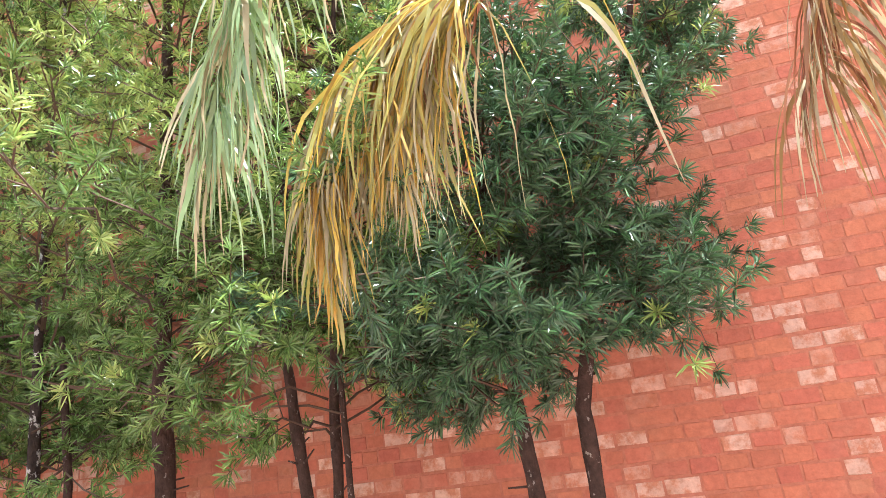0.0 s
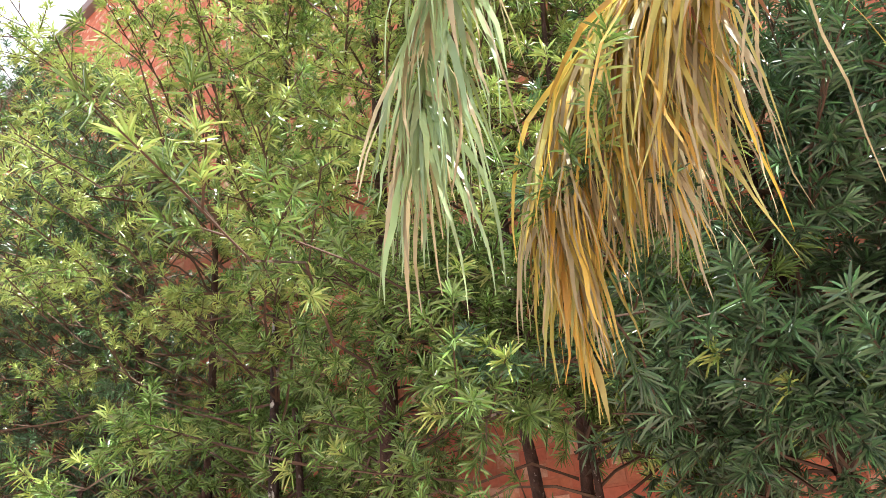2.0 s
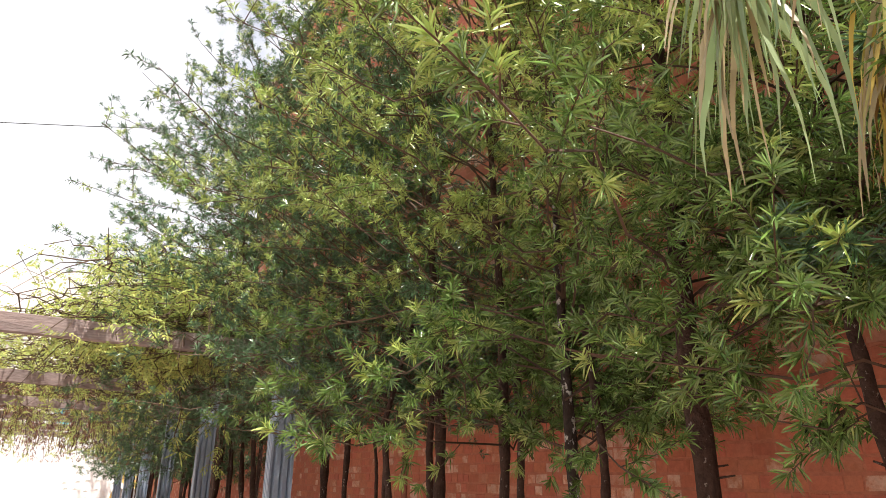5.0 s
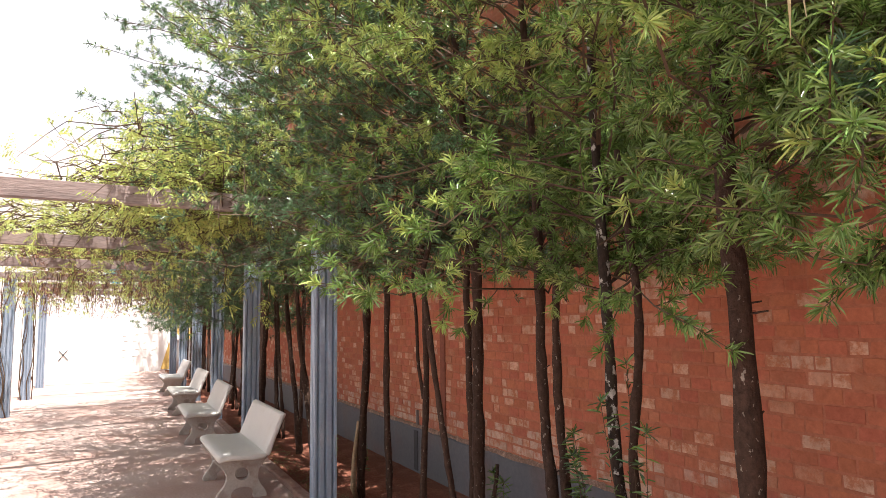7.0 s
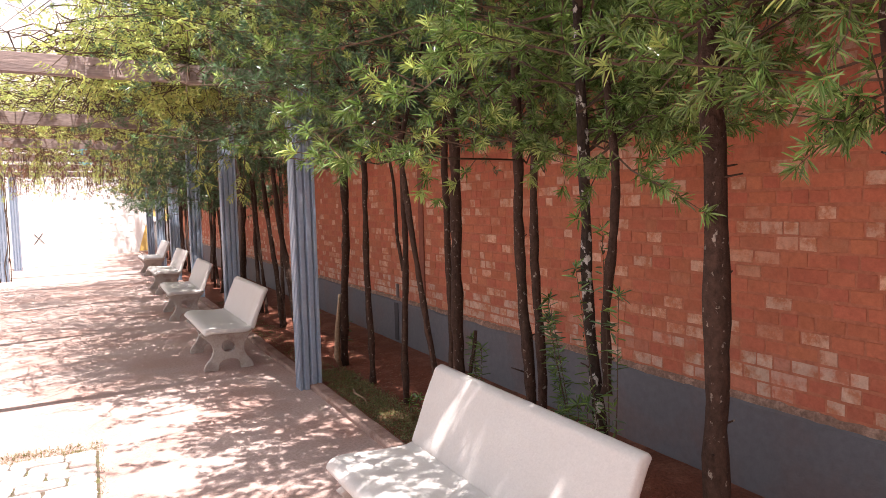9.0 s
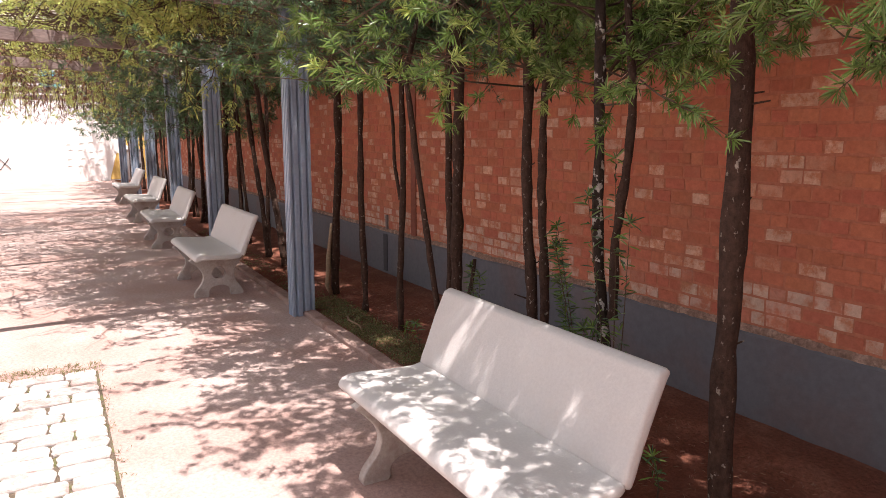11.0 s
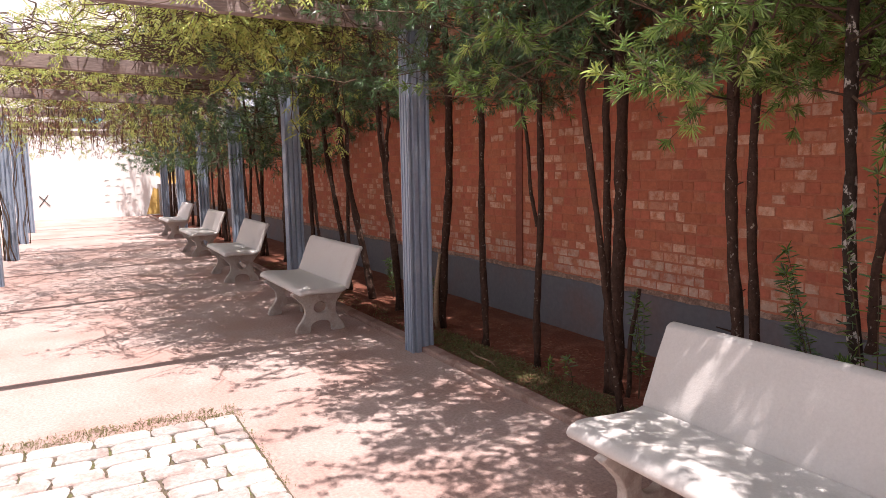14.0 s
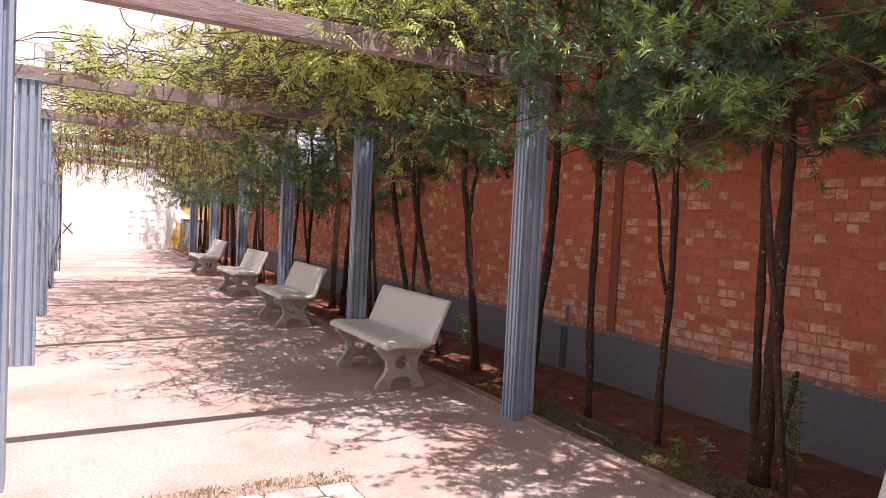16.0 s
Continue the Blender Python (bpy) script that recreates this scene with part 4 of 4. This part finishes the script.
grass("grass", 3, 600, (-5.0, -1.5, 0.82, 0.87), "dry grass in the joint beside the cobbles", h=0.03, z=0.0)
grass("grass", 4, 6000, (-5.0, -1.5, -1.6, 0.84), "sparse weeds between the cobbles", h=0.022, z=0.004)


def sapling(seed, at, height, per=0.035, lean=(0, 0), label="young needle-leaved shoot beside a trunk"):
    rng = np.random.default_rng(seed)
    s = empty("sapling", at)
    tagged(s, label, "plant")
    paths, B, D = [], [], []
    for k in range(3 if height > 0.3 else 1):
        d = unit(np.array([lean[0] + rng.normal() * 0.06, lean[1] + rng.normal() * 0.06, 1.0]))
        ln = height * rng.uniform(0.6, 1.0)
        pts = [d * ln * t + np.array([math.sin(t * 4) * 0.02, 0, 0]) for t in np.linspace(0, 1, 6)]
        paths.append([(Vector(q), 0.004 * (1 - i / 8)) for i, q in enumerate(pts)])
        for t in np.arange(0.25 if height > 0.3 else 0.4, 1.0, per * 0.5 / ln):
            q = pts[0] + (pts[-1] - pts[0]) * t
            for _ in range(2):
                B.append(q)
                D.append(unit(rng.normal(size=3) * np.array([1, 1, 0.3]) + np.array([0, 0, 0.35])))
        for _ in range(14):
            B.append(pts[-1])
            D.append(unit(rng.normal(size=3) + np.array([0, 0, 0.8])))
    V, F = tubes(paths, 5)
    mesh_object("stem", V, F, M_TWIG, s)
    V, Q = leaves(rng, np.array(B), np.array(D), 0.068 * rng.uniform(0.6, 1.2, len(B)), 0.009, True)
    # Half the leaves take the shade-darkened colour.
    quads_mesh("foliage", V, Q, [M_LEAF_SHADED, M_LEAF], (rng.uniform(size=len(Q)) < 0.5).astype(int), s)


sapling(1, (-2.44, 2.92, 0.02), 1.6, per=0.028, lean=(-0.33, 0), label="tall thin sapling with sparse green needles beside a lichened trunk")
sapling(2, (-2.42, 2.90, 0.02), 0.7, per=0.022, lean=(0.0, 0))
sapling(9, (-2.33, 2.97, 0.02), 1.75, per=0.06, lean=(0.03, 0), label="thin sapling with few green needles against a trunk")
sapling(3, (-2.50, 2.90, 0.02), 0.65, per=0.020, lean=(-0.12, 0.05))
for i, (x, y, h) in enumerate([(-4.30, 2.95, 0.22), (-3.92, 3.2, 0.72), (-3.2, 2.95, 0.3), (-1.9, 2.85, 0.25), (-8.0, 3.3, 0.5), (-7.2, 3.4, 0.4), (-4.6, 3.0, 0.16)]):
    sapling(10 + i, (x, y, 0.02), h)


def litter():
    rng = np.random.default_rng(5)
    V, F = tubes([[((-5.45, 2.84, 0.035), 0.008), ((-5.30, 2.80, 0.04), 0.009), ((-5.12, 2.82, 0.035), 0.007), ((-4.98, 2.78, 0.03), 0.004)]], 6)
    tagged(mesh_object("fallen_stick", V, F, M_BROWN, smooth=True), "pale dry stick lying on the soil", "stick")
    n = 2500
    base = np.column_stack([rng.uniform(-9, -1.0, n), rng.uniform(2.68, 3.6, n), np.full(n, 0.045)])
    d = unit(np.column_stack([rng.normal(size=(n, 2)), rng.normal(size=n) * 0.1]))
    V, Q = leaves(rng, base, d, 0.035, 0.005, False, 0.0)
    tagged(quads_mesh("leaf_litter", V, Q, [M_DRY]), "dry brown needle litter on the soil", "leaf litter", kind="stuff")
    V, F = tubes([[((-6.42, 3.06, 0.0), 0.022), ((-6.36, 3.0, 0.12), 0.028), ((-6.38, 3.02, 0.4), 0.024), ((-6.36, 3.05, 0.75), 0.012)]], 8)
    tagged(mesh_object("pale_root", V, F, M_BROWN, smooth=True), "pale stripped dead stem beside a trunk", "dead stem")


litter()


def paving_crack():
    pts = [(-6.30, 1.04), (-6.05, 0.93), (-5.92, 0.95), (-5.72, 0.82), (-5.60, 0.78)]
    V = []
    for i, (x, y) in enumerate(pts):
        w = 0.004 if 0 < i < len(pts) - 1 else 0.001
        V += [(x - w, y - w * 2, 0.0015), (x + w, y + w * 2, 0.0015)]
    F = [(2 * i, 2 * i + 2, 2 * i + 3, 2 * i + 1) for i in range(len(pts) - 1)]
    tagged(mesh_object("paving_crack", V, F, M_KERB), "thin dirt-filled crack across the concrete paving", kind="structure")


paving_crack()


def overhead_wire():
    V, F = tubes([[((0, 0, -0.02), 0.09), ((0, 0, 3), 0.08), ((0, 0, 5.4), 0.07)]], 10)
    pole = empty("cable_pole", (-10.85, -8.85, 0))
    tagged(pole, "slim grey pole that carries the overhead cable", "pole")
    mesh_object("shaft", V, F, M_KERB, pole)
    a, b_ = Vector((-14.6, 3.99, 9.5)), Vector((-10.85, -8.85, 5.2))
    pts = [a.lerp(b_, i / 10) - Vector((0, 0, 0.25 * math.sin(math.pi * i / 10))) for i in range(11)]
    V, F = tubes([[(q, 0.009) for q in pts]], 5)
    tagged(mesh_object("overhead_wire", V, F, M_BLACK), "thin black overhead cable against the sky", "cable")


overhead_wire()


# ---- cobbles and bricks ----
def cobbles():
    bed = tagged(box("cobble_bed", (-5.05, -1.4, -1.65, 0.845, 0.001, 0.005), M_JOINT), "sandy joints of the cobbled patch", kind="structure")
    rng = random.Random(12)
    shapes = []
    for k in range(10):
        b_ = bmesh.new()
        V = []
        n = 20
        w, h = 0.5, 0.5
        ring = []
        for i in range(n):
            a = 2 * math.pi * (i + 0.5) / n
            c, s = math.cos(a), math.sin(a)
            rr = 1 / max(abs(c) ** 14 + abs(s) ** 14, 1e-6) ** (1 / 14)
            ring.append((c * rr * w * rng.uniform(0.95, 1.02), s * rr * h * rng.uniform(0.93, 1.03)))
        lo = [b_.verts.new((x, y, -0.3)) for x, y in ring]
        mid = [b_.verts.new((x, y, 0.6)) for x, y in ring]
        hi = [b_.verts.new((x * 0.95, y * 0.90, 1.0 + rng.uniform(-0.12, 0.12))) for x, y in ring]
        for i in range(n):
            j = (i + 1) % n
            b_.faces.new((lo[i], lo[j], mid[j], mid[i]))
            b_.faces.new((mid[i], mid[j], hi[j], hi[i]))
        b_.faces.new(hi)
        me = bpy.data.meshes.new("cobble")
        b_.to_mesh(me)
        b_.free()
        me.materials.append(M_COBBLE)
        shapes.append(me)
    pitch = 0.150
    row = 0
    x = -5.05 + pitch / 2
    count = 0
    while x < -1.5:
        y = 0.835
        first_len = rng.uniform(0.14, 0.30)
        while y > -1.6:
            ln = first_len if y > 0.83 else rng.uniform(0.22, 0.34)
            ob = new("cobble", shapes[rng.randrange(10)])
            ob.parent = bed
            ob.location = (x + rng.uniform(-0.004, 0.004), y - ln / 2, 0.004)
            ob.scale = (pitch - 0.007 + rng.uniform(-0.006, 0.004), ln - 0.009, 0.016 + rng.uniform(-0.003, 0.004))
            ob.rotation_euler = (0, 0, radians(rng.uniform(-1.5, 1.5)))
            y -= ln
            count += 1
            if count >= 300:
                return
        x += pitch
        row += 1


cobbles()


def brick_layout():
    """Rows of bricks over the wall: centre x, z, length, height, how far it stands out."""
    rng = random.Random(21)
    rows = []
    z = 0.575
    while z < BUILD_TOP - 0.05:
        x = -29.0 + rng.uniform(0, 0.2)
        end = BUILD_X1
        while x < end:
            ln = rng.choice((0.165, 0.155, 0.13, 0.10, 0.09, 0.21 if rng.random() < 0.3 else 0.15))
            xc = x + ln / 2
            if xc > BUILD_X0 + 0.1 or z < 2.6:
                rows.append((xc, z + 0.036, ln - 0.009, 0.068 + rng.uniform(-0.008, 0.003), rng.choice((0.0, 0.0006, 0.0012, 0.0020)) + rng.uniform(0, 0.0004)))
            x += ln
        z += 0.078
    return rows


def bricks():
    rng = random.Random(5)
    shapes = []
    for k in range(8):
        V = []
        j = lambda a: rng.uniform(-a, a)
        for x, z in ((-.5, -.5), (.5, -.5), (.5, .5), (-.5, .5)):
            V.append((x + j(.02), 0.004, z + j(.05)))
        for x, z in ((-.485, -.455), (.485, -.455), (.485, .455), (-.485, .455)):
            V.append((x + j(.02), -0.0012, z + j(.05)))
        shapes.append((V, [(4, 5, 6, 7), (0, 1, 5, 4), (1, 2, 6, 5), (2, 3, 7, 6), (3, 0, 4, 7)]))
    meshes = []
    for V, F in shapes:
        me = bpy.data.meshes.new("brick")
        me.from_pydata(V, [], F)
        me.materials.append(M_BRICK)
        meshes.append(me)
    near, rest = 0, []
    for xc, zc, ln, h, out in brick_layout():
        if -4.2 < xc < -1.5 and 0.79 <= zc < 2.5 and near < 300:
            ob = new("brick", meshes[rng.randrange(8)])
            ob.parent = wall_north
            ob.location = (xc, WALL_Y + out, zc)
            ob.scale = (ln, 1, h)
            near += 1
        else:
            rest.append((xc, zc, ln, h, out, rng.randrange(8)))
    for title, mat, low in (("brick_courses", M_BRICKS, False), ("worn_brick_courses", M_BRICK_WORN, True)):
        A = np.array([r for r in rest if (r[1] < 0.79) == low])
        lay_courses(title, A, shapes, mat)


def lay_courses(title, A, shapes, mat):
    base = np.array([s[0] for s in shapes])
    V = base[A[:, 5].astype(int)]
    V = V * np.stack([A[:, 2], np.ones(len(A)), A[:, 3]], 1)[:, None, :] + np.stack([A[:, 0], WALL_Y + A[:, 4], A[:, 1]], 1)[:, None, :]
    F = np.array(shapes[0][1])
    Q = (np.arange(len(A))[:, None, None] * 8 + F[None]).reshape(-1, 4)
    ob = quads_mesh(title, V.reshape(-1, 3), Q, [mat], None, wall_north)
    ob["kind"] = "stuff"


bricks()
